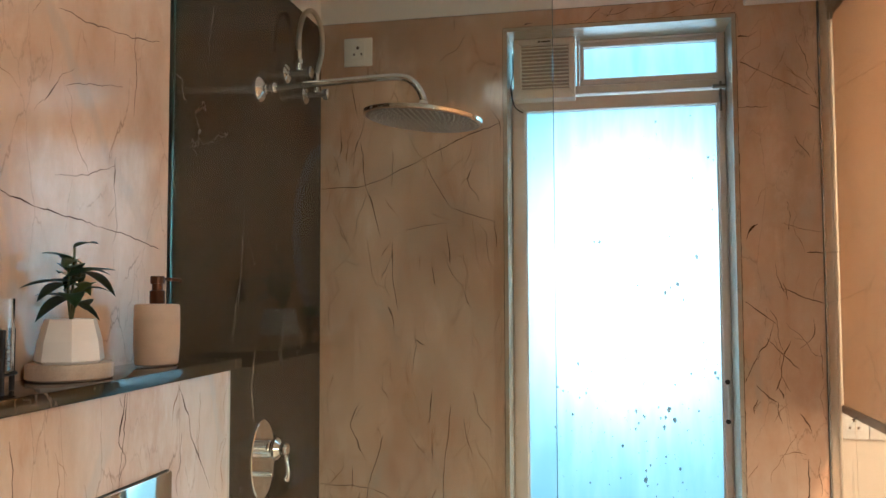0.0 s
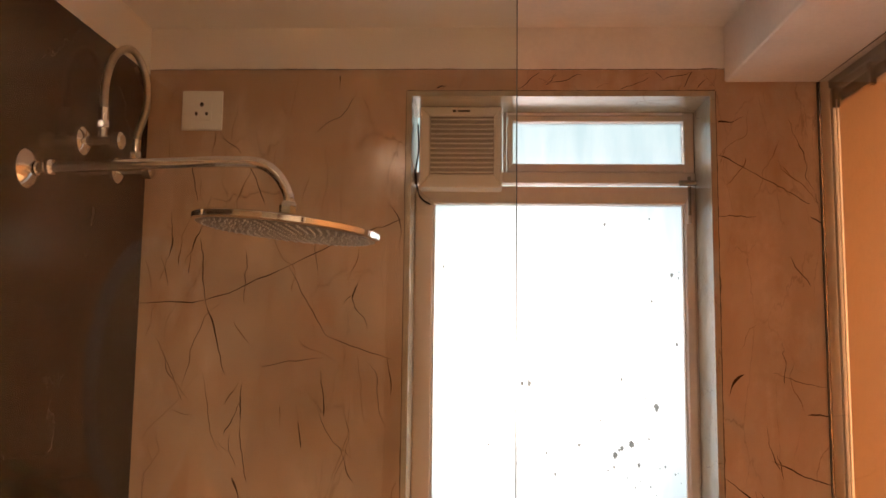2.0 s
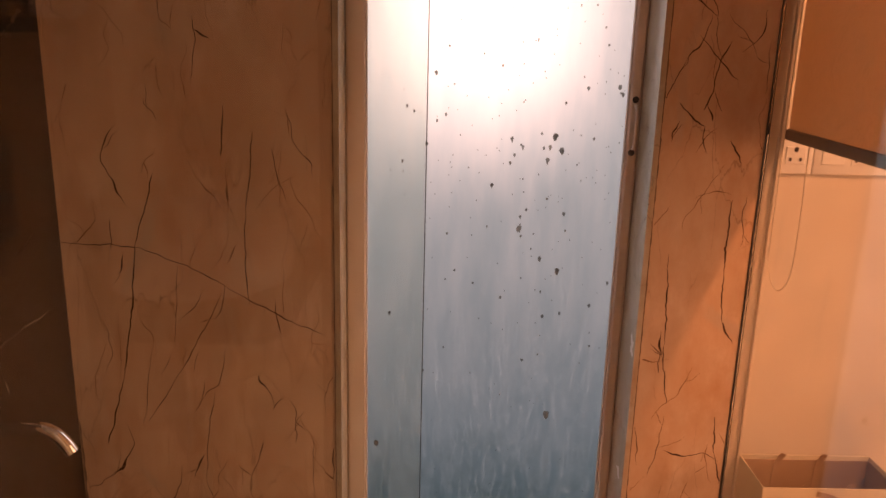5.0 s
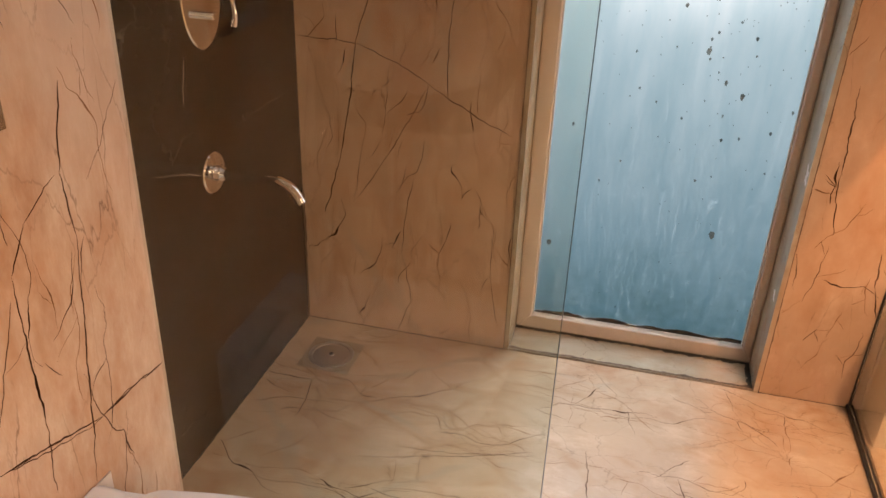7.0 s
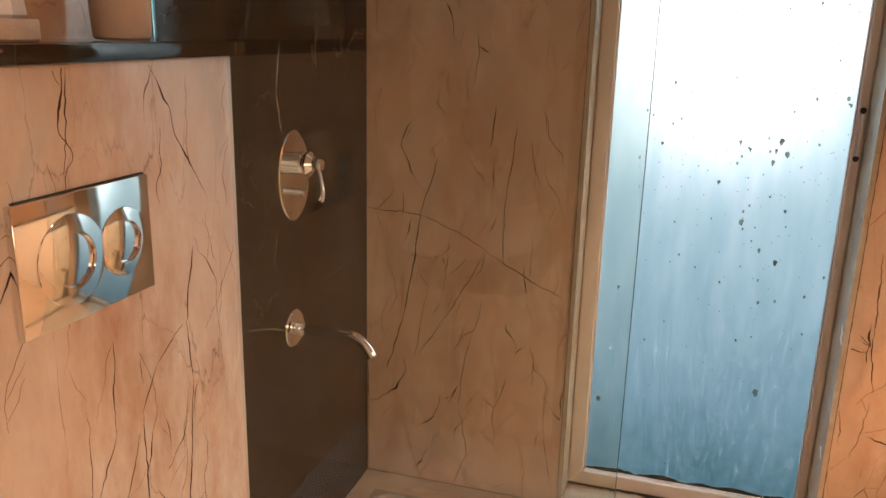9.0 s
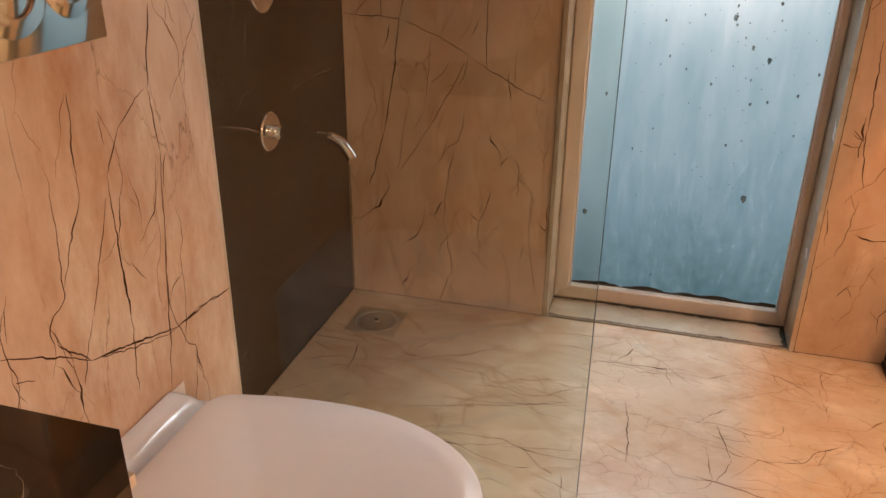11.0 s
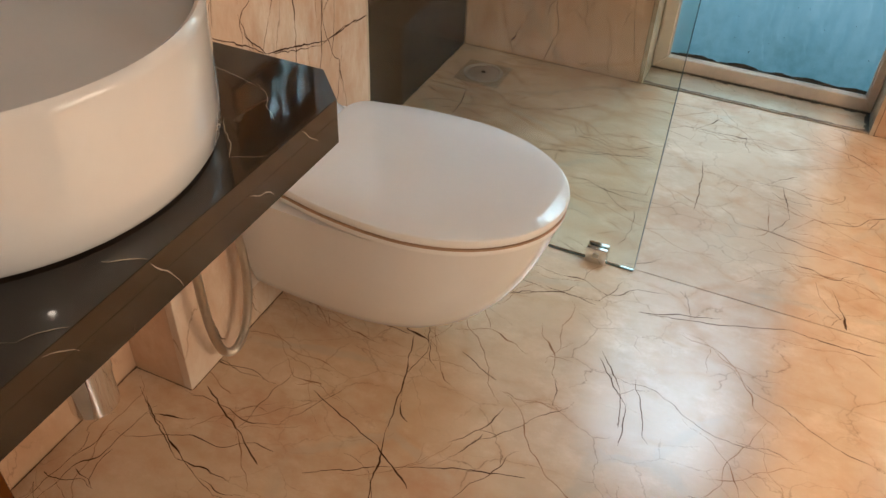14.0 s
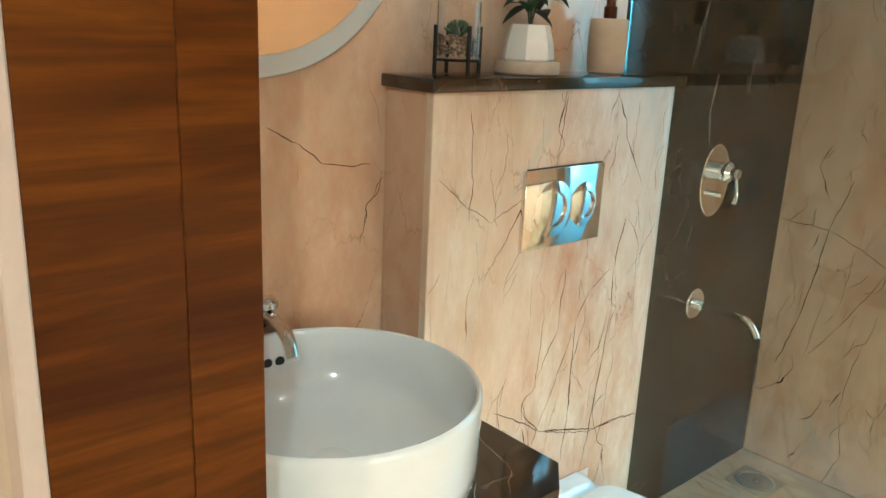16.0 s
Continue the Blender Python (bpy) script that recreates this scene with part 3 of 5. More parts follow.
for z in (1.193, 1.070):
    part("screw_plate", lathe([(0.008, 0), (0.007, 0.003), (0, 0.004)], (0.428, FRAME_Y, z), (0, -1, 0), 14), dark_seal, handle, "dark screw")
bolt = part("tower_bolt", block(0.420, 0.430, FRAME_Y - 0.010, FRAME_Y, 2.03, 2.115, 0.002), frame_paint, door, "painted tower bolt")
part("bolt_rod", rod((0.425, FRAME_Y - 0.010, 2.05), (0.425, FRAME_Y - 0.010, 2.145), 0.004), rail_metal, bolt)
part("bolt_knob", rod((0.400, FRAME_Y - 0.016, 2.128), (0.440, FRAME_Y - 0.016, 2.128), 0.007), rail_metal, bolt)

TR = (-0.001, 0.420, 2.180, 2.286)
transom = structure(new("window_1"), "narrow frosted transom window over the door", "window")
part("rail", block(LEAF_L, OPEN_R - 0.0125, FRAME_Y - 0.004, FRAME_Y + 0.04, 2.130, 2.156, 0.002), frame_paint, transom)
part("post", block(OPEN_R - 0.037, OPEN_R - 0.0125, FRAME_Y + 0.003, FRAME_Y + 0.04, 2.157, OPEN_T - 0.0125, 0.002), frame_paint, transom)
part("post", block(-0.026, -0.018, FRAME_Y + 0.002, FRAME_Y + 0.04, 2.157, OPEN_T - 0.0125, 0.002), frame_paint, transom)
part("head", block(-0.017, OPEN_R - 0.038, FRAME_Y - 0.002, FRAME_Y + 0.04, 2.303, OPEN_T - 0.0125, 0.002), frame_paint, transom)
for bm in frame_rect(-0.016, 0.431, 2.159, 2.301, 0, FRAME_Y + 0.004, FRAME_Y + 0.036, 0.002, (0.014, 0.012, 0.021, 0.015)):
    part("sash_member", bm, frame_paint, transom)
tpane = part("pane", block(TR[0] - 0.003, TR[1] + 0.003, FRAME_Y + 0.024, FRAME_Y + 0.028, TR[2] - 0.003, TR[3] + 0.003), frosted, transom, "frosted glass")
tpane.visible_shadow = False
part("jamb_post", block(0.4405, OPEN_R - 0.0125, FRAME_Y + 0.001, FRAME_Y + 0.04, 0.0035, 2.129, 0.001), frame_paint, door, "fixed side post")

FX0, FX1, FZ0, FZ1, FY = -0.230, -0.030, 2.107, 2.307, 2.532
fan = thing("exhaust_fan", (FX0 + FX1) / 2, FRAME_Y, FZ0, "off-white plastic exhaust fan with a louvred front, set beside the transom", "exhaust fan")
bm = block(FX0, FX1, FY + 0.012, FRAME_Y + 0.03, FZ0, FZ1, 0.004, 2)
part("housing", bm, fan_plastic, fan, "", True)
for bm in frame_rect(FX0, FX1, FZ0, FZ1, 0, FY, FY + 0.014, 0.003, (0.026, 0.020, 0.034, 0.022)):
    part("front_frame", bm, fan_plastic, fan)
part("backing", block(FX0 + 0.02, FX1 - 0.015, FY + 0.009, FY + 0.0115, FZ0 + 0.03, FZ1 - 0.02), plain("fan_shadow_grey", (0.40, 0.35, 0.30), 0.6), fan, "shaded inner panel")
for k in range(13):
    z = FZ0 + 0.040 + k * (0.142 / 12)
    bm = block(FX0 + 0.027, FX1 - 0.021, FY + 0.001, FY + 0.009, -0.0016, 0.0016, 0.0008)
    bmesh.ops.rotate(bm, verts=bm.verts, cent=(0, FY + 0.005, 0), matrix=Matrix.Rotation(radians(28), 3, "X"))
    bmesh.ops.translate(bm, verts=bm.verts, vec=(0, 0, z))
    part("louvre", bm, fan_plastic, fan)
bm = block(FX0 + 0.080, FX0 + 0.088, FY - 0.0006, FY + 0.001, FZ1 - 0.014, FZ1 - 0.008)
block(FX0 + 0.092, FX0 + 0.122, FY - 0.0006, FY + 0.001, FZ1 - 0.0135, FZ1 - 0.0085, bm=bm)
part("maker_mark", bm, dark_seal, fan, "small dark maker's mark")
cable = thing("cable", -0.236, FRAME_Y - 0.02, 2.09, "thin dark cable hanging beside the exhaust fan", "cable")
part("wire", tube(smooth_path([(-0.236, 2.56, 2.27), (-0.233, 2.545, 2.20), (-0.240, 2.555, 2.15), (-0.233, 2.55, 2.10), (-0.222, 2.565, 2.083), (-0.205, 2.583, 2.075)], 8), 0.0022, 8), black_plastic, cable, "", True)


# ---- partitions ----
screen = thing("shower_screen", (WEST + GLASS_END) / 2, GLASS_Y, 0, "clear frameless glass shower screen fixed to the wall", "glass screen")
outline = [(WEST - 0.01, 0.006), (GLASS_END - 0.0005, 0.006), (GLASS_END - 0.0005, CEIL - 0.002), (WEST - 0.01, CEIL - 0.002)]
bm = prism(outline, -0.004, 0.004)
bmesh.ops.rotate(bm, verts=bm.verts, cent=(0, 0, 0), matrix=Matrix.Rotation(radians(90), 3, "X"))
bmesh.ops.translate(bm, verts=bm.verts, vec=(0, GLASS_Y, 0))
GY = GLASS_Y
sheet = part("glass_sheet", bm, screen_glass, screen)
sheet.visible_shadow = False
part("polished_edge", block(GLASS_END, GLASS_END + 0.001, GY - 0.004, GY + 0.004, 0.006, CEIL - 0.002), dark_edge, screen, "dark green polished edge")
part("foot_edge", block(LOW_X + 0.002, GLASS_END - 0.001, GY - 0.004, GY + 0.004, 0.0012, 0.0055), dark_edge, screen, "dark green foot edge")
part("wall_edge", block(WEST + 0.002, WEST + 0.005, GY - 0.009, GY - 0.0045, LOW_Z + 0.027, 2.45), edge_glass, screen, "green edge at the wall")
clamp = part("floor_clamp", block(-0.158, -0.108, GY - 0.017, GY - 0.0042, 0.0005, 0.045, 0.004, 2), chrome, screen, "chrome floor clamp", True)
part("clamp_back", block(-0.158, -0.108, GY + 0.0042, GY + 0.017, 0.0005, 0.045, 0.004, 2), chrome, clamp, "", True)
part("clamp_badge", block(-0.140, -0.126, GY - 0.0182, GY - 0.0172, 0.020, 0.032), drain_metal, clamp)

east = structure(new("glass_partition"), "clear glass partition to the next room in a dark floor channel", "glass wall")
sheet = part("pane", block(EAST - 0.001, EAST + 0.007, SOUTH + 0.002, NORTH - 0.004, 0.010, BEAM_Z - 0.001), clear_glass, east)
sheet.visible_shadow = False
bm = block(EAST - 0.009, EAST - 0.0015, SOUTH + 0.002, NORTH - 0.002, 0.0005, 0.012, 0.001)
block(EAST + 0.0075, EAST + 0.014, SOUTH + 0.002, NORTH - 0.002, 0.0005, 0.012, 0.001, bm=bm)
part("floor_channel", bm, dark_seal, east, "dark metal floor channel")
part("corner_seal", block(EAST - 0.004, EAST + 0.009, NORTH - 0.0035, NORTH - 0.0005, 0.012, BEAM_Z - 0.001), dark_seal, east, "dark silicone joint")


# ---- shower fittings ----
arm = thing("rain_shower", WEST, 1.963, 2.034, "chrome overhead shower arm with a large round rose", "shower")
part("escutcheon", lathe([(0.034, 0), (0.034, 0.003), (0.028, 0.010), (0.013, 0.016), (0.013, 0.022)], (WEST, 1.963, 2.034), (1, 0, 0), 32), chrome, arm, "", True)
part("collar", lathe([(0.0125, 0), (0.015, 0.004), (0.015, 0.010), (0.0125, 0.014)], (WEST + 0.036, 1.963, 2.036), (1, 0, 0), 24), chrome, arm, "", True)
RX, RZ = -0.408, 1.936
part("arm", tube(smooth_path([(WEST + 0.01, 1.963, 2.034), (-0.70, 1.963, 2.040), (-0.53, 1.963, 2.046), (-0.462, 1.963, 2.044), (-0.428, 1.963, 2.024), (RX, 1.963, 1.990), (RX, 1.963, 1.964)], 10), 0.0098, 18), chrome, arm, "", True)
part("nut", lathe([(0.012, 0), (0.0145, 0.004), (0.0145, 0.020), (0.012, 0.024)], (RX, 1.963, 1.954), (0, 0, 1), 6), chrome, arm, "hexagonal nut", True)
part("swivel", lathe([(0.018, 0), (0.018, 0.010), (0.011, 0.018), (0.011, 0.024)], (RX, 1.963, 1.936), (0, 0, 1), 28), chrome, arm, "", True)
TILT = Matrix.Rotation(radians(5.5), 4, "Y")
bm = lathe([(0, -0.0005), (0.150, -0.0005), (0.157, 0.002), (0.157, 0.0105), (0.152, 0.013), (0.03, 0.0145), (0, 0.0145)], (0, 0, 0), (0, 0, 1), 72)
bmesh.ops.transform(bm, verts=bm.verts, matrix=Matrix.Translation((RX, 1.963, RZ - 0.010)) @ TILT)
rose = part("rose", bm, chrome, arm, "round chrome rose", True)
bm = lathe([(0, -0.0012), (0.149, -0.0012), (0.150, -0.0006), (0, -0.0006)], (0, 0, 0), (0, 0, 1), 72)
bmesh.ops.transform(bm, verts=bm.verts, matrix=Matrix.Translation((RX, 1.963, RZ - 0.010)) @ TILT)
part("face_plate", bm, plain("brushed_steel_face", (0.30, 0.29, 0.28), 0.32, 0.8, 0.1, 40), rose, "dull steel underside", True)
bm = bmesh.new()
for ring in range(1, 10):
    r = 0.0155 * ring
    for k in range(6 * ring):
        a = 2 * math.pi * (k + 0.5 * (ring % 2)) / (6 * ring)
        lathe([(0.0023, 0), (0.0014, -0.0030), (0, -0.0030)], (r * math.cos(a), r * math.sin(a), -0.0013), (0, 0, 1), 6, bm=bm)
bmesh.ops.transform(bm, verts=bm.verts, matrix=Matrix.Translation((RX, 1.963, RZ - 0.010)) @ TILT)
tagged(part("nozzles", bm, plain("rubber_nozzle", (0.55, 0.56, 0.55), 0.4), rose, "pale rubber nozzles"), kind="stuff")

for y, z, turn in ((2.151, 2.128, 0), (2.303, 2.100, 1)):
    cock = thing("angle_valve", WEST, y, z, "chrome angle valve on the dark marble wall", "valve", "angle valves")
    part("escutcheon", lathe([(0.028, 0), (0.028, 0.003), (0.022, 0.008), (0.011, 0.012)], (WEST, y, z), (1, 0, 0), 28), chrome, cock, "", True)
    part("valve_body", rod((WEST + 0.01, y, z), (WEST + 0.062, y, z), 0.0105, bevel=0.002), chrome, cock, "", True)
    part("outlet", rod((WEST + 0.040, y, z), (WEST + 0.040, y, z + 0.034), 0.0085, bevel=0.001), chrome, cock, "", True)
    part("hex_nut", lathe([(0.011, 0), (0.012, 0.002), (0.012, 0.013), (0.011, 0.015)], (WEST + 0.040, y, z + 0.026), (0, 0, 1), 6), chrome, cock)
    knob = part("knob", lathe([(0.014, 0), (0.018, 0.003), (0.018, 0.018), (0.013, 0.022)], (WEST + 0.060, y, z), (1, 0, 0), 10), chrome, cock)
hose = thing("connection_hose", WEST + 0.04, 2.23, 2.16, "braided steel hose looped between two angle valves", "hose")
part("braid", tube(smooth_path([(WEST + 0.040, 2.151, 2.165), (WEST + 0.040, 2.153, 2.25), (WEST + 0.042, 2.185, 2.315), (WEST + 0.046, 2.25, 2.348), (WEST + 0.050, 2.312, 2.315), (WEST + 0.048, 2.328, 2.245), (WEST + 0.042, 2.306, 2.18), (WEST + 0.040, 2.303, 2.138)], 22), 0.0082, 12, ribs=0.0008), steel_hose, hose, "", True)
part("crimp", rod((WEST + 0.040, 2.151, 2.160), (WEST + 0.040, 2.1515, 2.195), 0.0095), chrome, hose, "chrome crimp", True)
part("crimp", rod((WEST + 0.040, 2.303, 2.134), (WEST + 0.0405, 2.304, 2.168), 0.0095), chrome, hose, "chrome crimp", True)

VY, VZ = 2.000, 1.025
mixer = thing("shower_mixer", WEST, VY, VZ, "chrome concealed shower mixer with an oval plate and lever", "mixer tap")
part("oval_plate", lathe([(1, 0), (1, 0.003), (0.97, 0.0055), (0, 0.0062)], (WEST, VY, VZ), (1, 0, 0), 56, (0.107, 0.075)), chrome, mixer, "", True)
HZ = VZ + 0.030
part("cartridge", lathe([(0.027, 0), (0.027, 0.022), (0.024, 0.025), (0.024, 0.029), (0.030, 0.034), (0.030, 0.039), (0.022, 0.045), (0.016, 0.050), (0.016, 0.053)], (WEST + 0.006, VY, HZ), (1, 0, 0), 36), chrome, mixer, "", True)
lever = part("lever", tube(smooth_path([(WEST + 0.060, VY, HZ + 0.004), (WEST + 0.067, VY, HZ - 0.010), (WEST + 0.073, VY, HZ - 0.035), (WEST + 0.077, VY, HZ - 0.062), (WEST + 0.073, VY, HZ - 0.085)], 8), lambda t: 0.0062 - 0.0018 * math.sin(math.pi * t), 12), chrome, mixer, "curved lever", True)
part("lever_cap", lathe([(0.010, 0), (0.016, 0.005), (0.017, 0.013), (0.013, 0.020), (0, 0.022)], (WEST + 0.056, VY, HZ), (1, 0, 0), 24), chrome, lever, "", True)
part("diverter", rod((WEST + 0.005, VY - 0.004, VZ - 0.038), (WEST + 0.034, VY - 0.004, VZ - 0.038), 0.0085, 20, bevel=0.002), chrome, mixer, "", True)
SY, SZ = 1.985, 0.648
spout = thing("bath_spout", WEST, SY, SZ, "chrome wall spout with a round plate on dark marble", "spout")
part("escutcheon", lathe([(0.047, 0), (0.047, 0.002), (0.044, 0.005), (0.015, 0.007)], (WEST, SY, SZ), (1, 0, 0), 40), chrome, spout, "", True)
part("collar", lathe([(0.016, 0), (0.018, 0.004), (0.015, 0.012), (0.018, 0.018), (0.013, 0.026)], (WEST + 0.006, SY, SZ), (1, 0, 0), 28), chrome, spout, "", True)
part("tube", tube(smooth_path([(WEST + 0.02, SY, SZ), (-0.78, SY, SZ), (-0.720, SY, SZ), (-0.690, SY, SZ - 0.009), (-0.672, SY, SZ - 0.026), (-0.660, SY, SZ - 0.046)], 8), 0.0125, 20), chrome, spout, "", True)

DX, DY = -0.722, 2.272
drain = thing("floor_drain", DX, DY, 0, "round dull steel floor drain in a square marble surround", "drain")
part("surround", block(DX - 0.075, DX + 0.075, DY - 0.075, DY + 0.075, 0.0003, 0.0018, 0.0005), sill_marble, drain)
part("rim", lathe([(0.064, 0.0015), (0.064, 0.004), (0.060, 0.0055), (0.054, 0.004), (0.053, 0.0020)], (DX, DY, 0), (0, 0, 1), 48), drain_metal, drain, "", True)
part("plate", lathe([(0, 0.0055), (0.010, 0.0055), (0.011, 0.0040), (0.046, 0.0045), (0.051, 0.0030), (0.051, 0.0018)][::-1], (DX, DY, 0), (0, 0, 1), 48), drain_metal, drain, "", True)
part("plug", lathe([(0.007, 0.0056), (0.006, 0.0075), (0, 0.0078)], (DX, DY, 0), (0, 0, 1), 16), dark_seal, drain)


def socket_plate(name, x0, x1, z0, z1, groups, label):
    """A wall socket plate with raised modules and dark pin holes."""
    ob = thing(name, (x0 + x1) / 2, NORTH, z0, label, "socket")
    y = NORTH
    plate = part("plate", block(x0, x1, y - 0.009, y, z0, z1, 0.0025, 2), socket_plastic, ob, "", True)
    for a, b, pins in groups:
        m = part("module", block(a, b, y - 0.0115, y - 0.0088, z0 + 0.022, z1 - 0.022, 0.001), socket_plastic, ob)
        c, h = (a + b) / 2, (z0 + z1) / 2
        if pins:
            w = (b - a) * 0.26
            for dx, dz, r in ((0, 0.013, 0.0048), (-w, -0.009, 0.0036), (w, -0.009, 0.0036)):
                part("pin_hole", lathe([(r, 0), (r, 0.0006)], (c + dx, y - 0.0114, h + dz), (0, -1, 0), 12, (1, 1.25)), black_plastic, m, "dark pin hole")
    return ob


socket_plate("wall_socket", -0.784, -0.688, 2.226, 2.320, [(-0.760, -0.712, True)], "white square wall socket with three pin holes")


# ---- toilet ----
def toilet_outline(grow=0.0, back=-0.625, tip=-0.146, half=0.198, cy=1.148, n=56, waist=0.186, corner=0.018):
    """The D-shaped plan of the bowl and its lid."""
    mid = back + 0.47 * (tip - back)
    pts = []
    for k in range(n + 1):
        a = -math.pi / 2 + math.pi * k / n
        c, s = math.cos(a), math.sin(a)
        pts.append((mid + (tip - mid + grow) * abs(c) ** 0.98, cy + (half + grow) * math.copysign(abs(s) ** 0.97, s)))
    back_pts = []
    cx, top = back - grow + corner, cy + waist + grow - corner
    for k in range(1, 9):
        t = k / 9
        back_pts.append((mid + (cx - mid) * t, cy + half + (waist - half) * t * t + grow))
    turn = [(cx - corner * math.sin(a), top + corner * math.cos(a)) for a in (math.pi / 12 * k for k in range(7))]
    left = back_pts + turn
    return pts + left + [(x, 2 * cy - y) for x, y in reversed(left)]


toilet = thing("toilet", LOW_X, 1.148, 0.08, "white ceramic wall-hung toilet with its lid closed", "toilet")


def loft(rings, cap0=True, cap1=True):
    bm = bmesh.new()
    vs = [[bm.verts.new(p) for p in ring] for ring in rings]
    n = len(vs[0])
    for a, b in zip(vs, vs[1:]):
        for k in range(n):
            bm.faces.new((a[k], a[(k + 1) % n], b[(k + 1) % n], b[k]))
    if cap0:
        bm.faces.new(vs[0])
    if cap1:
        bm.faces.new(vs[-1])
    return bm


rings = []
for t in (0.0, 0.03, 0.10, 0.2, 0.32, 0.45, 0.58, 0.7, 0.8, 0.88, 0.94, 0.98, 1.0):
    z = 0.360 - t * 0.280
    s = 1 - 0.10 * t - 0.20 * t ** 3
    f = max(0.0, (t - 0.88) / 0.12)
    shrink = 0.030 * f * f
    rings.append([(x, y, z) for x, y in toilet_outline(-shrink, LOW_X + 0.0005 + 0.0 * t - shrink, -0.150 - 0.075 * t - 0.085 * t ** 3, 0.192 * s, waist=0.180 * s)])
part("bowl", loft(rings), ceramic, toilet, "", True)


def slab_lid(name, z0, z1, grow, soft, crown, label, **kw):
    rings = []
    o = toilet_outline(grow, **kw)
    steps = [(-soft, z0), (-soft * 0.3, z0 + soft * 0.25), (0, z0 + soft)] + [(0, z1 - soft), (-soft * 0.3, z1 - soft * 0.3), (-soft, z1)]
    for g, z in steps:
        rings.append([(x, y, z) for x, y in toilet_outline(grow + g, **kw)])
    for s in (0.85, 0.6, 0.3):
        rings.append([(-0.40 + (x + 0.40) * s, 1.148 + (y - 1.148) * s, z1 + crown * (1 - s * s)) for x, y in toilet_outline(grow - soft, **kw)])
    return part(name, loft(rings), seat_plastic, toilet, label, True)


slab_lid("seat", 0.3625, 0.3755, 0.0, 0.004, 0.0, "white seat under the lid", back=-0.646, half=0.195, waist=0.172, corner=0.050)
# shade between seat and lid, put in as a brown strip
part("lid_gap", prism(toilet_outline(0.0010, back=-0.646, half=0.195, waist=0.172, corner=0.050), 0.3758, 0.3802), plain("brown_lid_shade", (0.36, 0.24, 0.16), 0.8), toilet, "brown strip for the shade in the gap under the lid")
slab_lid("lid", 0.3805, 0.399, 0.002, 0.006, 0.008, "closed white lid", back=-0.646, half=0.195, waist=0.172, corner=0.050)
rings = []
for x, z in ((LOW_X + 0.004, 0.358), (LOW_X + 0.004, 0.392), (LOW_X + 0.022, 0.3925), (LOW_X + 0.038, 0.390), (LOW_X + 0.050, 0.383), (LOW_X + 0.058, 0.371), (LOW_X + 0.068, 0.3615), (LOW_X + 0.068, 0.358)):
    rings.append([(x, 1.148 + s * 0.177 * (1 - 0.035 * abs(s) ** 9), max(0.358, z - 0.018 * max(0.0, abs(s) - 0.86) / 0.14)) for s in (k / 12 - 1 for k in range(25))])
bm = bmesh.new()
grid = [[bm.verts.new(p) for p in ring] for ring in rings]
for p, q in zip(grid, grid[1:] + grid[:1]):
    for k in range(24):
        bm.faces.new((p[k], p[k + 1], q[k + 1], q[k]))
bm.faces.new([g[0] for g in grid]), bm.faces.new([g[-1] for g in grid])
part("hinge_deck", bm, ceramic, toilet, "raised ceramic deck behind the lid", True)
for y in (1.055, 1.271):
    part("bumper", block(-0.640, -0.620, y - 0.012, y + 0.012, 0.3605, 0.3615), dark_seal, toilet)
part("wall_seal", block(LOW_X + 0.0002, LOW_X + 0.003, 0.985, 1.341, 0.09, 0.385), frame_paint, toilet, "thin seal at the wall")

PY0, PY1, PZ0, PZ1, PX = 1.030, 1.277, 0.990, 1.157, LOW_X
flush = thing("flush_plate", PX, (PY0 + PY1) / 2, PZ0, "mirror-polished chrome flush plate with two ring buttons", "flush plate")
part("plate", block(PX, PX + 0.011, PY0, PY1, PZ0, PZ1, 0.002, 2), chrome, flush, "", True)
for cy, r in ((1.119, 0.060), (1.218, 0.049)):
    cz = (PZ0 + PZ1) / 2 - 0.002
    b = part("button_ring", lathe([(r, 0.0105), (r - 0.001, 0.012), (r * 0.63, 0.0165), (r * 0.60, 0.0165), (r * 0.59, 0.0105)], (PX, cy, cz), (1, 0, 0), 48), chrome, flush, "bevelled chrome ring", True)
    part("button", lathe([(r * 0.585, 0.0115), (r * 0.585, 0.0118), (r * 0.55, 0.0124), (0, 0.0124)], (PX, cy, cz), (1, 0, 0), 48), chrome, b, "flat chrome button", True)
part("dust_line", block(PX + 0.0002, PX + 0.006, PY0 + 0.01, PY1 - 0.002, PZ1 + 0.0002, PZ1 + 0.0016), grime, flush, "grey dust on the top edge")

# ---- basin ----
CT, CB = 0.760, 0.703
counter = thing("vanity_counter", -0.60, 0.5, CB, "thick dark marble vanity counter with a chamfered corner", "counter")
part("top_slab", prism([(WEST + 0.0005, SOUTH + 0.001), (-0.335, SOUTH + 0.001), (-0.335, 0.733), (-0.385, 0.788), (WEST + 0.0005, 0.788)], CT - 0.022, CT, 0.0006, 1), counter_marble, counter)
part("front_apron", prism([(-0.357, SOUTH + 0.001), (-0.3352, SOUTH + 0.001), (-0.3352, 0.7328), (-0.357, 0.7230)], CB, CT - 0.0221), counter_marble, counter)
part("corner_apron", prism([(-0.357, 0.7232), (-0.3352, 0.7330), (-0.3850, 0.7877), (-0.395, 0.766)], CB, CT - 0.0221), counter_marble, counter)
part("side_apron", prism([(WEST + 0.0005, 0.766), (-0.3952, 0.766), (-0.3852, 0.7878), (WEST + 0.0005, 0.7878)], CB, CT - 0.0221), counter_marble, counter)
part("underside", block(WEST + 0.0005, -0.3575, SOUTH + 0.001, 0.7655, CT - 0.034, CT - 0.0224), cream_paint, counter, "pale underside board")
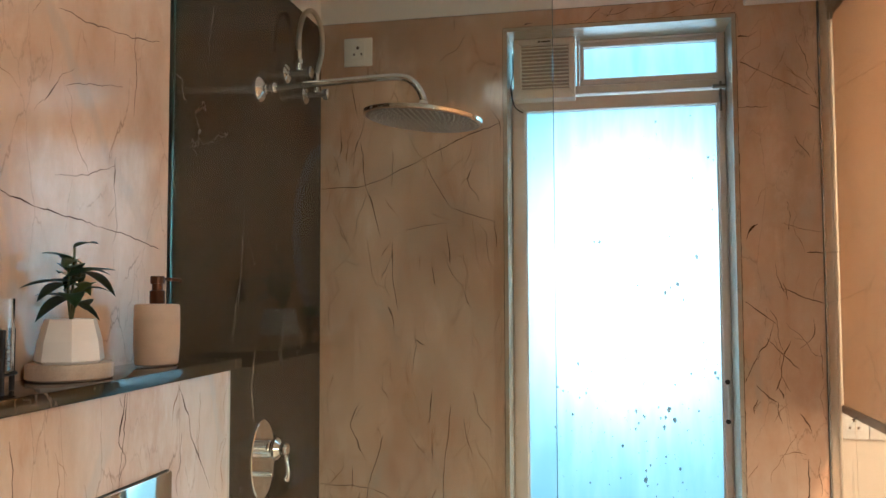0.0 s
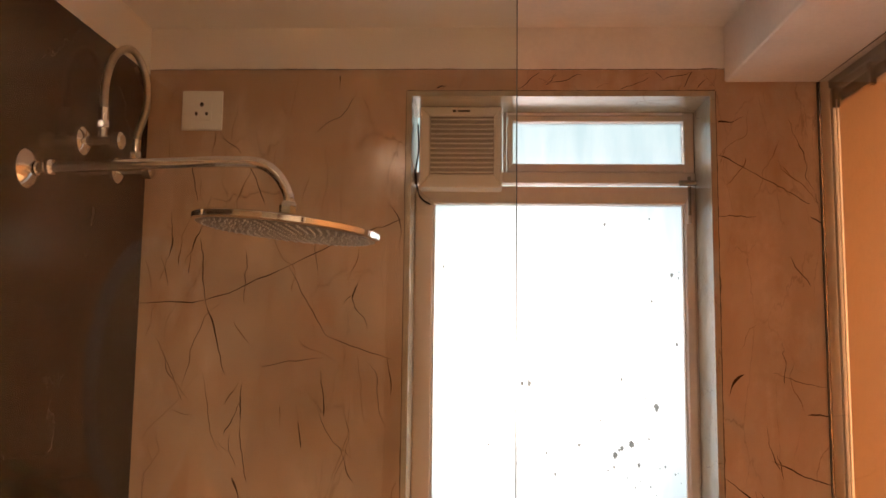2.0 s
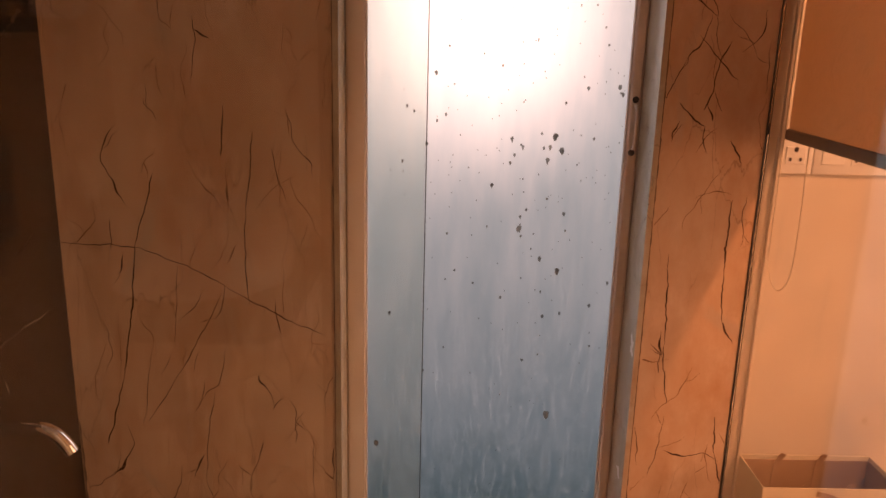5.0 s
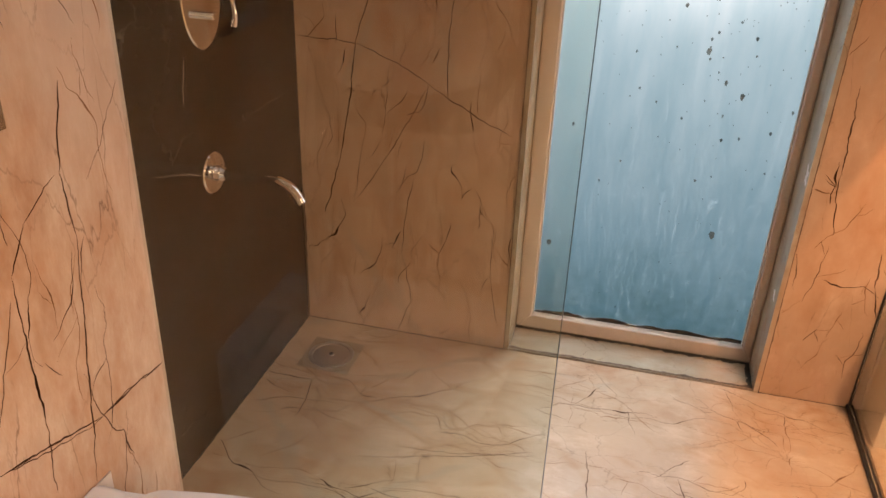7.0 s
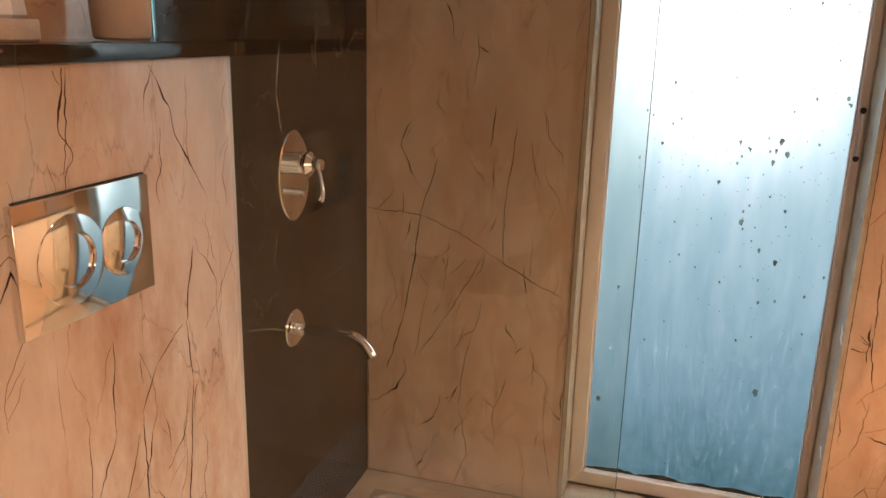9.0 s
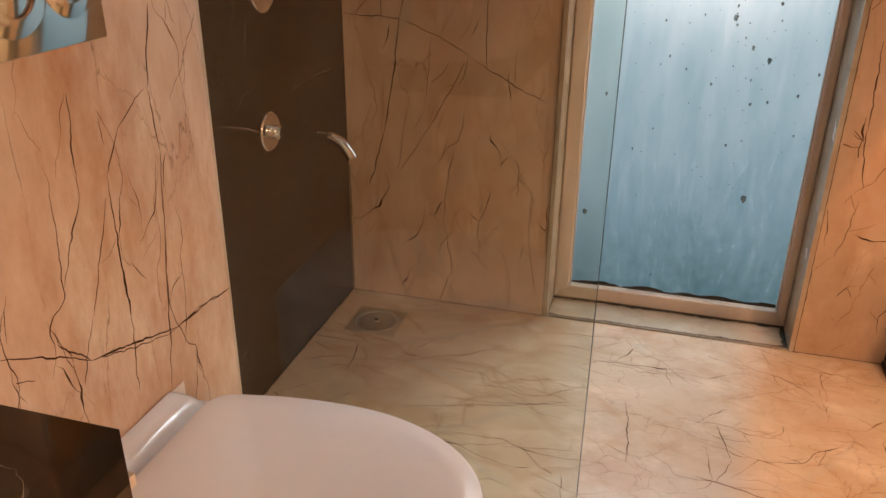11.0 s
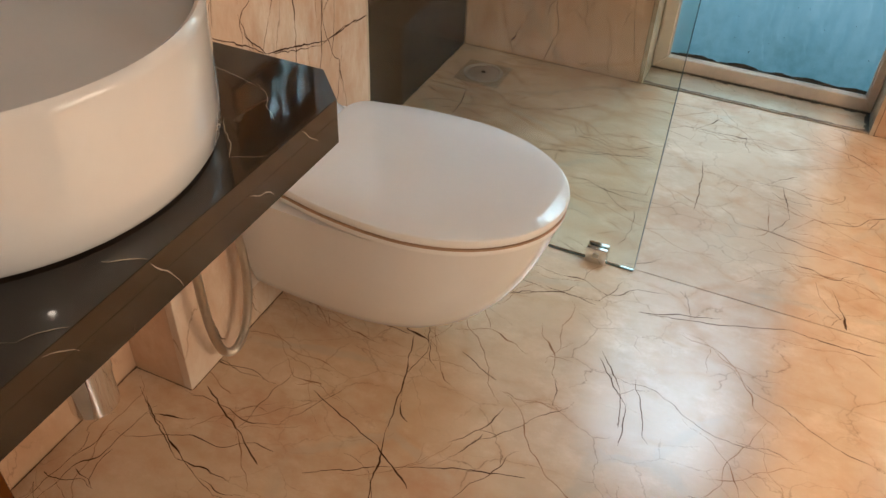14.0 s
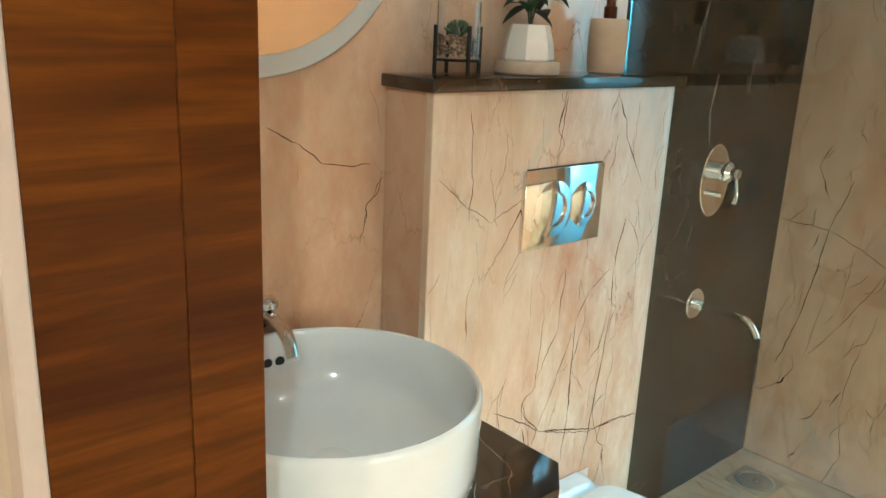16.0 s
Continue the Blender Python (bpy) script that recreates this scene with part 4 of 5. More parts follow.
BX, BY, BR, BT = -0.586, 0.489, 0.226, 0.908
basin = thing("wash_basin", BX, BY, CT, "round white ceramic vessel basin standing on the dark counter", "basin")
part("bowl", lathe([(BR - 0.020, CT), (BR - 0.010, CT + 0.003), (BR - 0.004, CT + 0.012), (BR - 0.002, CT + 0.04), (BR, BT - 0.012), (BR - 0.001, BT - 0.004), (BR - 0.005, BT), (BR - 0.009, BT - 0.002), (BR - 0.011, BT - 0.008), (BR - 0.013, CT + 0.095), (BR - 0.019, CT + 0.066), (BR - 0.036, CT + 0.043), (BR - 0.066, CT + 0.029), (BR - 0.11, CT + 0.022), (0.03, CT + 0.018), (0, CT + 0.018)], (BX, BY, 0), (0, 0, 1), 88), ceramic, basin, "", True)
part("waste", lathe([(0.032, 0.0178), (0.031, 0.0200), (0.024, 0.0208), (0, 0.0215)], (BX, BY, CT), (0, 0, 1), 32), ceramic, basin, "white ceramic waste cover", True)
for dy in (0.010, 0.034):
    a = math.atan2(dy, -BR)
    d = Vector((math.cos(a), math.sin(a), 0))
    part("overflow_hole", lathe([(0.0085, 0), (0.0085, 0.0012), (0.0070, 0.0014)], Vector((BX, BY, 0.857)) + d * (BR - 0.0128), tuple(-d), 20), black_plastic, basin, "dark overflow hole")
TY = 0.517
tap = thing("basin_tap", WEST, TY, 0.935, "chrome wall-mounted basin tap with a curved spout", "tap")
part("escutcheon", lathe([(0.027, 0), (0.027, 0.003), (0.020, 0.008), (0.012, 0.010)], (WEST, TY, 0.918), (1, 0, 0), 28), chrome, tap, "", True)
part("spout", tube(smooth_path([(WEST + 0.005, TY, 0.918), (-0.83, TY, 0.927), (-0.785, TY - 0.006, 0.932), (-0.742, TY - 0.013, 0.920), (-0.718, TY - 0.018, 0.893)], 8), 0.0125, 18), chrome, tap, "", True)
part("valve_neck", rod((WEST + 0.034, TY, 0.924), (WEST + 0.034, TY, 0.942), 0.013, bevel=0.002), chrome, tap, "", True)
part("lever_knob", lathe([(0.013, 0), (0.020, 0.005), (0.021, 0.015), (0.013, 0.023), (0, 0.025)], (WEST + 0.034, TY, 0.941), (0, 0, 1), 24), chrome, tap, "", True)
trap = thing("bottle_trap", -0.622, 0.519, 0.312, "chrome bottle trap under the counter", "drain trap")
part("cup", lathe([(0.027, 0), (0.033, 0.005), (0.033, 0.066), (0.036, 0.068), (0.036, 0.094), (0.031, 0.098)], (-0.622, 0.519, 0.312), (0, 0, 1), 32), chrome, trap, "", True)
part("tailpipe", rod((-0.622, 0.519, 0.40), (-0.622, 0.519, CT - 0.0345), 0.016, 20), chrome, trap, "", True)
part("wall_pipe", rod((-0.622, 0.519, 0.376), (WEST, 0.519, 0.376), 0.016, 20), chrome, trap, "", True)
HX = LOW_X + 0.034
spray = thing("bidet_hose", HX, 0.89, 0.04, "ribbed steel bidet spray hose hanging in a loop by the toilet", "hose")
part("ribbed_tube", tube(smooth_path([(HX - 0.01, 0.818, 0.60), (HX, 0.822, 0.45), (HX + 0.003, 0.824, 0.30), (HX + 0.005, 0.829, 0.16), (HX + 0.006, 0.848, 0.075), (HX + 0.006, 0.884, 0.044), (HX + 0.006, 0.922, 0.072), (HX + 0.004, 0.950, 0.16), (HX - 0.002, 0.952, 0.27), (HX - 0.010, 0.930, 0.38), (HX - 0.018, 0.905, 0.47)], 26), 0.0090, 10, ribs=0.0009), steel_hose, spray, "", True)
part("wall_elbow", lathe([(0.020, 0), (0.020, 0.003), (0.010, 0.006), (0.010, 0.026)], (LOW_X, 0.903, 0.478), (1, 0, 0), 24), chrome, spray, "chrome wall elbow", True)
part("spray_head", lathe([(0.010, 0), (0.013, 0.02), (0.016, 0.08), (0.010, 0.10)], (HX - 0.012, 0.817, 0.595), (0, 0, 1), 16), chrome, spray, "chrome spray head", True)

MY, MZ, MR = 0.506, 1.656, 0.325
mirror = thing("round_mirror", WEST, MY, MZ - MR, "round wall mirror with a frosted ring border", "mirror")
part("mirror_glass", lathe([(MR - 0.036, 0.001), (MR - 0.036, 0.0125), (0, 0.0125)], (WEST, MY, MZ), (1, 0, 0), 96), mirror_silver, mirror)
part("frosted_ring", lathe([(MR - 0.0355, 0.001), (MR - 0.0355, 0.013), (MR - 0.002, 0.013), (MR, 0.011), (MR, 0.001)], (WEST, MY, MZ), (1, 0, 0), 96), mirror_ring, mirror, "frosted border ring", True)

# ---- things on the ledge ----
LZ = LOW_Z + 0.0258


def terrarium(x, y):
    ob = thing("terrarium", x, y, LZ, "glass jar with a succulent in pebbles on a black stand", "terrarium")
    r, z0, z1 = 0.040, LZ + 0.030, LZ + 0.130
    part("glass_jar", lathe([(0, z0), (r, z0), (r, z1), (r - 0.002, z1), (r - 0.002, z0 + 0.002), (0, z0 + 0.002)], (x, y, 0), (0, 0, 1), 40), jar_glass, ob, "clear glass jar", True)
    stand = part("stand_ring", tube([(x + 0.043 * math.cos(2 * math.pi * k / 40), y + 0.043 * math.sin(2 * math.pi * k / 40), LZ + 0.027) for k in range(41)], 0.0022, 8), black_metal, ob, "black wire stand", True)
    for k in range(4):
        a = math.pi / 4 + k * math.pi / 2 + 0.5
        c, s = math.cos(a) * 0.0455, math.sin(a) * 0.0455
        part("leg", block(x + c - 0.003, x + c + 0.003, y + s - 0.003, y + s + 0.003, LZ, LZ + 0.088, 0.0008), black_metal, stand)
    rng = random.Random(5)
    bm = bmesh.new()
    for k in range(260):
        rr, a, h = (r - 0.006) * math.sqrt(rng.random()), rng.random() * 6.283, z0 + 0.006 + 0.036 * rng.random()
        if k % 2:
            rr = r - 0.006
        q = rng.uniform(0.0025, 0.0045)
        bmesh.ops.create_icosphere(bm, subdivisions=1, radius=q, matrix=Matrix.Translation((x + rr * math.cos(a), y + rr * math.sin(a), h)) @ Matrix.Diagonal((1, rng.uniform(0.7, 1.2), rng.uniform(0.6, 0.9), 1)))
    tagged(part("pebbles", bm, pebble, ob, "brown and grey pebbles"), kind="stuff")
    bm = bmesh.new()
    for k in range(22):
        a, lean = k * 2.4, 0.25 + 0.95 * (k / 22)
        tip = Vector((math.cos(a) * math.sin(lean), math.sin(a) * math.sin(lean), math.cos(lean))) * 0.030
        base = Vector((x, y, z0 + 0.040))
        tube([base, base + tip * 0.35, base + tip * 0.7, base + tip], lambda t: 0.0012 + 0.0048 * math.sin(math.pi * min(1, 0.15 + 0.8 * t)) * (1 - t * 0.7), 6, bm=bm)
    part("succulent", bm, succulent_green, ob, "green rosette succulent", True)


def leaf(bm, base, way, length, width, droop):
    """A curved pointed leaf with a folded midrib and some thickness."""
    way = Vector(way).normalized()
    side = way.cross(Vector((0, 0, 1))).normalized()
    rows = []
    for k in range(8):
        t = k / 7
        w = width * math.sin(math.pi * min(1, 0.08 + 0.92 * t) ** 0.85) * (1 if k < 7 else 0.05)
        c = Vector(base) + way * length * t + Vector((0, 0, -droop * length * t * t))
        fold = Vector((0, 0, 0.22 * w))
        rows.append([bm.verts.new(c - side * w + fold), bm.verts.new(c), bm.verts.new(c + side * w + fold)])
    for a, b in zip(rows, rows[1:]):
        for j in range(2):
            bm.faces.new((a[j], a[j + 1], b[j + 1], b[j]))


def potted_plant(x, y):
    tray = thing("wooden_tray", x, y, LZ, "round pale wooden coaster under the plant pot", "coaster")
    part("disc", lathe([(0.062, 0), (0.0655, 0.003), (0.0655, 0.024), (0.064, 0.026), (0, 0.026)], (x, y, LZ), (0, 0, 1), 48), wood_tray, tray, "", True)
    z = LZ + 0.0262
    ob = thing("potted_plant", x, y, z, "leafy green plant in a faceted white ceramic pot", "plant")
    part("pot", lathe([(0.050, 0), (0.054, 0.004), (0.050, 0.035), (0.040, 0.070), (0.038, 0.070), (0.037, 0.062), (0, 0.062)], (x, y, z), (0, 0, 1), 7), pot_white, ob, "faceted white ceramic pot")
    part("soil", lathe([(0.036, 0.0625), (0.030, 0.066), (0, 0.068)], (x, y, z), (0, 0, 1), 20), soil, ob)
    rng = random.Random(8)
    top = z + 0.066
    for k, (dx, dy, h) in enumerate(((0.0, 0.006, 0.120), (0.014, -0.026, 0.085), (-0.008, 0.034, 0.095))):
        path = smooth_path([(x, y, top - 0.004), (x + dx * 0.4, y + dy * 0.6, top + h * 0.5), (x + dx, y + dy, top + h)], 6)
        st = part("stem", tube(path, 0.0021, 7), stem_brown, ob, "", True)
        for j in range(7):
            t = 0.35 + 0.65 * j / 6
            base = path[min(len(path) - 1, int(t * (len(path) - 1)))]
            a = j * 2.3 + k * 1.1
            bm = bmesh.new()
            n = rng.uniform(0.055, 0.088) * (1 - 0.2 * t * (k == 0))
            leaf(bm, base, (0.65 * math.cos(a), math.sin(a), rng.uniform(-0.05, 0.55)), n, n * 0.25, rng.uniform(0.15, 0.6))
            bmesh.ops.solidify(bm, geom=bm.faces, thickness=0.0005)
            part("leaf", bm, leaf_pale if (j * 5 + k) % 8 == 0 else leaf_green, st, "", True)


def soap_dispenser(x, y):
    ob = thing("soap_dispenser", x, y, LZ, "beige stoneware soap dispenser with a dark bronze pump", "soap dispenser")
    part("bottle", lathe([(0.036, 0), (0.040, 0.003), (0.0425, 0.040), (0.0425, 0.085), (0.0415, 0.113), (0.039, 0.116), (0, 0.117)], (x, y, LZ), (0, 0, 1), 48), stoneware, ob, "", True)
    z = LZ + 0.117
    pump = part("pump_collar", lathe([(0.0135, 0), (0.0145, 0.002), (0.0145, 0.024), (0.012, 0.026)], (x, y, z), (0, 0, 1), 28), bronze, ob, "dark bronze pump", True)
    part("pump_stem", rod((x, y, z + 0.024), (x, y, z + 0.040), 0.0105, 20, bevel=0.001), bronze, pump, "", True)
    part("pump_head", lathe([(0.0135, 0), (0.0135, 0.013), (0.012, 0.015), (0, 0.0152)], (x, y, z + 0.038), (0, 0, 1), 24), bronze, pump, "", True)
    part("nozzle", tube([(x, y, z + 0.047), (x + 0.012, y + 0.018, z + 0.047), (x + 0.024, y + 0.034, z + 0.046), (x + 0.027, y + 0.039, z + 0.043)], 0.0032, 10), bronze, pump, "", True)


terrarium(-0.787, 0.892)
potted_plant(-0.795, 1.090)
soap_dispenser(-0.792, 1.340)

# ---- next room, seen through the glass ----
BLX, BLZ = 0.727, 1.138
blind = thing("roller_blind", BLX, 1.3, BLZ, "beige roller blind lowered halfway behind the glass partition", "blind")
part("fabric", block(BLX - 0.0006, BLX + 0.0006, SOUTH + 0.05, 2.424, BLZ + 0.012, 2.31), blind_fabric, blind)
part("bottom_bar", block(BLX - 0.007, BLX + 0.007, SOUTH + 0.05, 2.427, BLZ - 0.010, BLZ + 0.014, 0.004, 2), blind_bar, blind, "dark grey bottom bar", True)
part("roller", rod((BLX + 0.012, SOUTH + 0.05, 2.300), (BLX + 0.012, 2.41, 2.300), 0.018, 20), rail_metal, blind, "", True)
part("head_rail", block(BLX - 0.016, BLX + 0.032, SOUTH + 0.03, 2.44, 2.322, BEAM_Z - 0.0005, 0.002), rail_metal, blind, "dusty metal head rail")
for y in (2.425, 2.26):
    part("bracket", block(BLX - 0.014, BLX + 0.030, y - 0.006, y + 0.006, 2.275, 2.3215, 0.002), rail_metal, blind)
chain = tube(smooth_path([(BLX - 0.010, 2.415, 2.29), (BLX - 0.010, 2.416, 1.6), (BLX - 0.010, 2.418, 0.93), (BLX - 0.008, 2.405, 0.835), (BLX - 0.004, 2.365, 0.808), (BLX, 2.325, 0.85), (BLX, 2.315, 0.95), (BLX, 2.320, 1.13)], 40), 0.0019, 6, ribs=0.0007)
part("bead_chain", chain, bead_plastic, blind, "ivory bead chain loop")
part("edge_stop", block(BLX - 0.010, BLX - 0.002, 2.436, 2.448, 0.02, 2.32, 0.001), cream_paint, east, "cream side jamb")

socket_plate("switch_socket", 0.716, 0.796, 1.052, 1.134, [(0.735, 0.778, True)], "white socket outlet on the cream wall")
socket_plate("switch_socket", 0.7975, 0.985, 1.052, 1.134, [(0.815, 0.865, False), (0.880, 0.925, True), (0.930, 0.972, False)], "white socket and switch plate on the cream wall")


def strap(points, half):
    """A flat ribbon with a little thickness along a curve."""
    bm = bmesh.new()
    pts, last = smooth_path(points, 6), None
    for p, q in zip(pts, pts[1:] + [pts[-1] * 2 - pts[-2]]):
        d = (q - p).normalized()
        side = d.cross(Vector((0, 1, 0)))
        side = side.normalized() if side.length > 0.05 else Vector((1, 0, 0))
        row = [bm.verts.new(p + side * half + Vector((0, k, 0))) for k in (0, 0.0012)] + [bm.verts.new(p - side * half + Vector((0, k, 0))) for k in (0.0012, 0)]
        if last:
            for k in range(4):
                bm.faces.new((last[k], last[(k + 1) % 4], row[(k + 1) % 4], row[k]))
        last = row
    return bm


def gift_bag(x0, x1, y0, y1, h):
    """An open cream card bag with ribbon handles."""
    ob = thing("gift_bag", (x0 + x1) / 2, (y0 + y1) / 2, 0, "open cream card gift bag with brown ribbon handles on the floor", "bag")
    t = 0.003
    for dims in ((x0, x1, y0, y0 + t), (x0, x1, y1 - t, y1), (x0, x0 + t, y0 + t, y1 - t), (x1 - t, x1, y0 + t, y1 - t)):
        part("panel", block(*dims, 0.0005, h, 0.001), card, ob)
    part("base", block(x0 + t, x1 - t, y0 + t, y1 - t, 0.0005, 0.006), card, ob)
    # brown lining, whose dark colour also carries the bag's inner shade
    for dims in ((x0 + t, x1 - t, y1 - t - 0.0012, y1 - t), (x0 + t, x0 + t + 0.0012, y0 + t, y1 - t - 0.0014), (x1 - t - 0.0012, x1 - t, y0 + t, y1 - t - 0.0014)):
        part("lining", block(*dims, 0.008, h - 0.012), ribbon, ob, "brown lining that also stands for the shade inside")
    for x in (x0 + 0.09, x0 + 0.19):
        for y in (y0 + 0.012, y1 - 0.006):
            part("ribbon", strap([(x, y, h - 0.09), (x + 0.003, y - 0.002, h - 0.02), (x + 0.012, y - 0.010, h + 0.010)], 0.007), ribbon, ob)
    part("ribbon_bow", strap([(x0 + 0.12, y0 - 0.006, h - 0.01), (x0 + 0.16, y0 - 0.012, h - 0.02), (x0 + 0.20, y0 - 0.012, h - 0.06), (x0 + 0.205, y0 - 0.010, h - 0.12), (x0 + 0.225, y0 - 0.009, h - 0.15), (x0 + 0.26, y0 - 0.008, h - 0.08)], 0.0065), ribbon, ob, "loose brown ribbon", True)


gift_bag(0.722, 1.04, 2.295, 2.445, 0.368)

# assumed fitting for the unseen downlight added above
downlight = thing("downlight", -0.42, 1.10, 2.46, "small round recessed ceiling downlight, assumed and out of view", "lamp")
part("ring", lathe([(0.060, 0.012), (0.060, 0.008), (0.046, 0.006), (0.045, 0.0145)], (-0.42, 1.10, 2.46), (0, 0, 1), 36), socket_plastic, downlight, "", True)
part("diffuser", lathe([(0.0445, 0.0145), (0.0445, 0.010), (0, 0.010)], (-0.42, 1.10, 2.46), (0, 0, 1), 36), lit_diffuser, downlight, "lit diffuser")
bedlamp = thing("ceiling_lamp", 1.22, 1.3, 2.40, "round ceiling lamp in the next room", "lamp")
part("canopy", lathe([(0.09, 0.020), (0.09, 0.074), (0, 0.074)], (1.22, 1.3, 2.40), (0, 0, 1), 36), socket_plastic, bedlamp, "", True)

# ---- main cracks and veins of the slabs: endpoints in the slab's plane and width in millimetres ----
NORTH_CRACKS = [(-0.87, 1.82, -0.71, 1.83, 1.8), (-0.71, 1.83, -0.52, 1.91, 1.8), (-0.52, 1.91, -0.26, 2.02, 1.8), (-0.73, 1.97, -0.71, 1.82, 2.2), (-0.71, 1.82, -0.66, 1.66, 2.2), (-0.52, 1.91, -0.43, 1.75, 1.5), (-0.43, 1.75, -0.28, 1.70, 1.5), (-0.62, 1.94, -0.62, 1.82, 1.6), (-0.62, 1.64, -0.62, 1.55, 1.8), (-0.62, 1.55, -0.60, 1.42, 1.8), (-0.44, 1.67, -0.43, 1.57, 2.0), (-0.49, 1.56, -0.48, 1.50, 2.0), (-0.62, 2.14, -0.58, 2.05, 1.6), (-0.76, 2.16, -0.74, 2.06, 2.0), (-0.69, 2.21, -0.64, 2.17, 1.3), (-0.82, 1.93, -0.80, 1.86, 1.0)]
NORTH_CRACKS = NORTH_CRACKS + [(-0.83, 1.75, -0.75, 1.59, 1.0), (-0.29, 1.70, -0.28, 1.62, 1.4), (-0.58, 1.68, -0.43, 1.70, 1.0), (-0.87, 0.86, -0.69, 0.85, 1.6), (-0.69, 0.85, -0.50, 0.76, 1.6), (-0.50, 0.76, -0.28, 0.65, 1.6), (-0.65, 1.02, -0.70, 0.86, 2.4), (-0.70, 0.86, -0.75, 0.53, 2.4), (-0.75, 0.53, -0.80, 0.36, 2.4), (-0.43, 1.12, -0.45, 0.94, 2.0), (-0.45, 0.94, -0.45, 0.72, 2.0), (-0.39, 1.08, -0.36, 0.96, 1.4), (-0.49, 1.17, -0.50, 1.06, 2.4), (-0.51, 0.75, -0.63, 0.53, 1.3), (-0.63, 0.53, -0.70, 0.42, 1.3), (-0.61, 0.81, -0.63, 0.61, 1.0)]
NORTH_CRACKS = NORTH_CRACKS + [(-0.39, 0.73, -0.38, 0.65, 1.5), (-0.54, 0.50, -0.57, 0.26, 1.4), (-0.57, 0.26, -0.54, 0.11, 1.4), (-0.54, 0.11, -0.58, -0.00, 1.4), (-0.31, 0.38, -0.31, 0.23, 1.0), (-0.31, 0.23, -0.28, 0.07, 1.0)]
PIER_CRACKS = [(0.52, 1.34, 0.61, 1.25, 1.5), (0.49, 1.20, 0.55, 1.15, 1.8), (0.55, 1.15, 0.56, 1.09, 1.8), (0.61, 1.12, 0.64, 1.07, 2.4), (0.50, 0.86, 0.51, 0.64, 1.8), (0.51, 0.64, 0.53, 0.49, 1.8), (0.63, 0.99, 0.63, 0.82, 2.4), (0.63, 0.82, 0.64, 0.70, 2.4), (0.64, 0.70, 0.67, 0.65, 2.4), (0.65, 0.46, 0.66, 0.36, 2.0), (0.66, 0.36, 0.68, 0.28, 2.0), (0.46, 2.17, 0.52, 2.14, 1.5), (0.52, 2.14, 0.66, 2.06, 1.5), (0.64, 1.59, 0.69, 1.59, 2.6), (0.56, 1.49, 0.69, 1.44, 1.8), (0.46, 1.45, 0.55, 1.38, 1.5)]
PIER_CRACKS = PIER_CRACKS + [(0.66, 2.03, 0.69, 2.01, 2.2), (0.45, 2.03, 0.54, 2.03, 1.3), (0.57, 1.68, 0.68, 1.65, 1.0)]
LOW_CRACKS = [(1.39, 1.02, 1.36, 0.90, 2.2), (1.36, 0.90, 1.37, 0.80, 2.2), (1.37, 0.80, 1.31, 0.39, 2.2), (1.35, 0.90, 1.28, 0.86, 1.6), (1.28, 0.86, 1.24, 0.80, 1.6), (1.24, 0.80, 1.24, 0.57, 1.6), (1.24, 0.57, 1.23, 0.44, 1.6), (1.10, 0.59, 1.14, 0.55, 2.2), (1.14, 0.55, 1.35, 0.49, 2.2), (1.35, 0.49, 1.52, 0.48, 2.2), (1.19, 0.93, 1.18, 0.79, 1.3), (1.18, 0.79, 1.12, 0.68, 1.3), (1.23, 0.77, 1.16, 0.61, 1.2), (1.16, 0.61, 1.12, 0.52, 1.2), (1.24, 0.67, 1.24, 0.57, 2.6), (1.51, 0.99, 1.41, 0.87, 0.9)]
LOW_CRACKS = LOW_CRACKS + [(0.88, 1.28, 0.89, 1.07, 1.2), (0.81, 1.16, 0.88, 1.10, 1.1), (0.88, 1.10, 0.95, 1.06, 1.1), (0.95, 1.06, 1.04, 1.10, 1.1), (1.15, 1.31, 1.13, 1.17, 1.3), (0.99, 0.64, 1.14, 0.55, 1.6), (1.14, 0.55, 1.32, 0.49, 1.6), (1.32, 0.49, 1.51, 0.48, 1.6)]
WEST_CRACKS = [(1.01, 1.64, 1.09, 1.62, 1.4), (1.09, 1.62, 1.26, 1.60, 1.4), (1.26, 1.60, 1.47, 1.57, 1.4), (1.14, 1.97, 1.29, 1.98, 1.3), (1.29, 1.98, 1.46, 2.01, 1.3), (1.37, 2.00, 1.37, 1.83, 1.4), (1.16, 1.84, 1.33, 1.88, 0.9), (1.14, 1.68, 1.31, 1.72, 0.9), (0.54, 1.25, 0.60, 1.22, 1.5), (0.60, 1.22, 0.65, 1.18, 1.5), (0.65, 1.18, 0.76, 1.17, 1.5)]
DARK_VEINS = [(1.88, 1.72, 1.84, 1.42, 1.2), (1.84, 1.42, 1.81, 1.34, 1.2), (1.70, 2.18, 1.67, 2.03, 1.4), (1.95, 1.33, 1.93, 1.22, 2.6), (1.93, 1.22, 1.95, 1.13, 2.6), (1.92, 0.92, 1.90, 0.82, 1.8), (1.77, 0.72, 1.94, 0.66, 1.0), (1.86, 1.52, 1.81, 1.35, 1.5), (2.06, 0.71, 2.42, 0.72, 0.8), (2.17, 0.65, 2.18, 0.61, 1.6)]
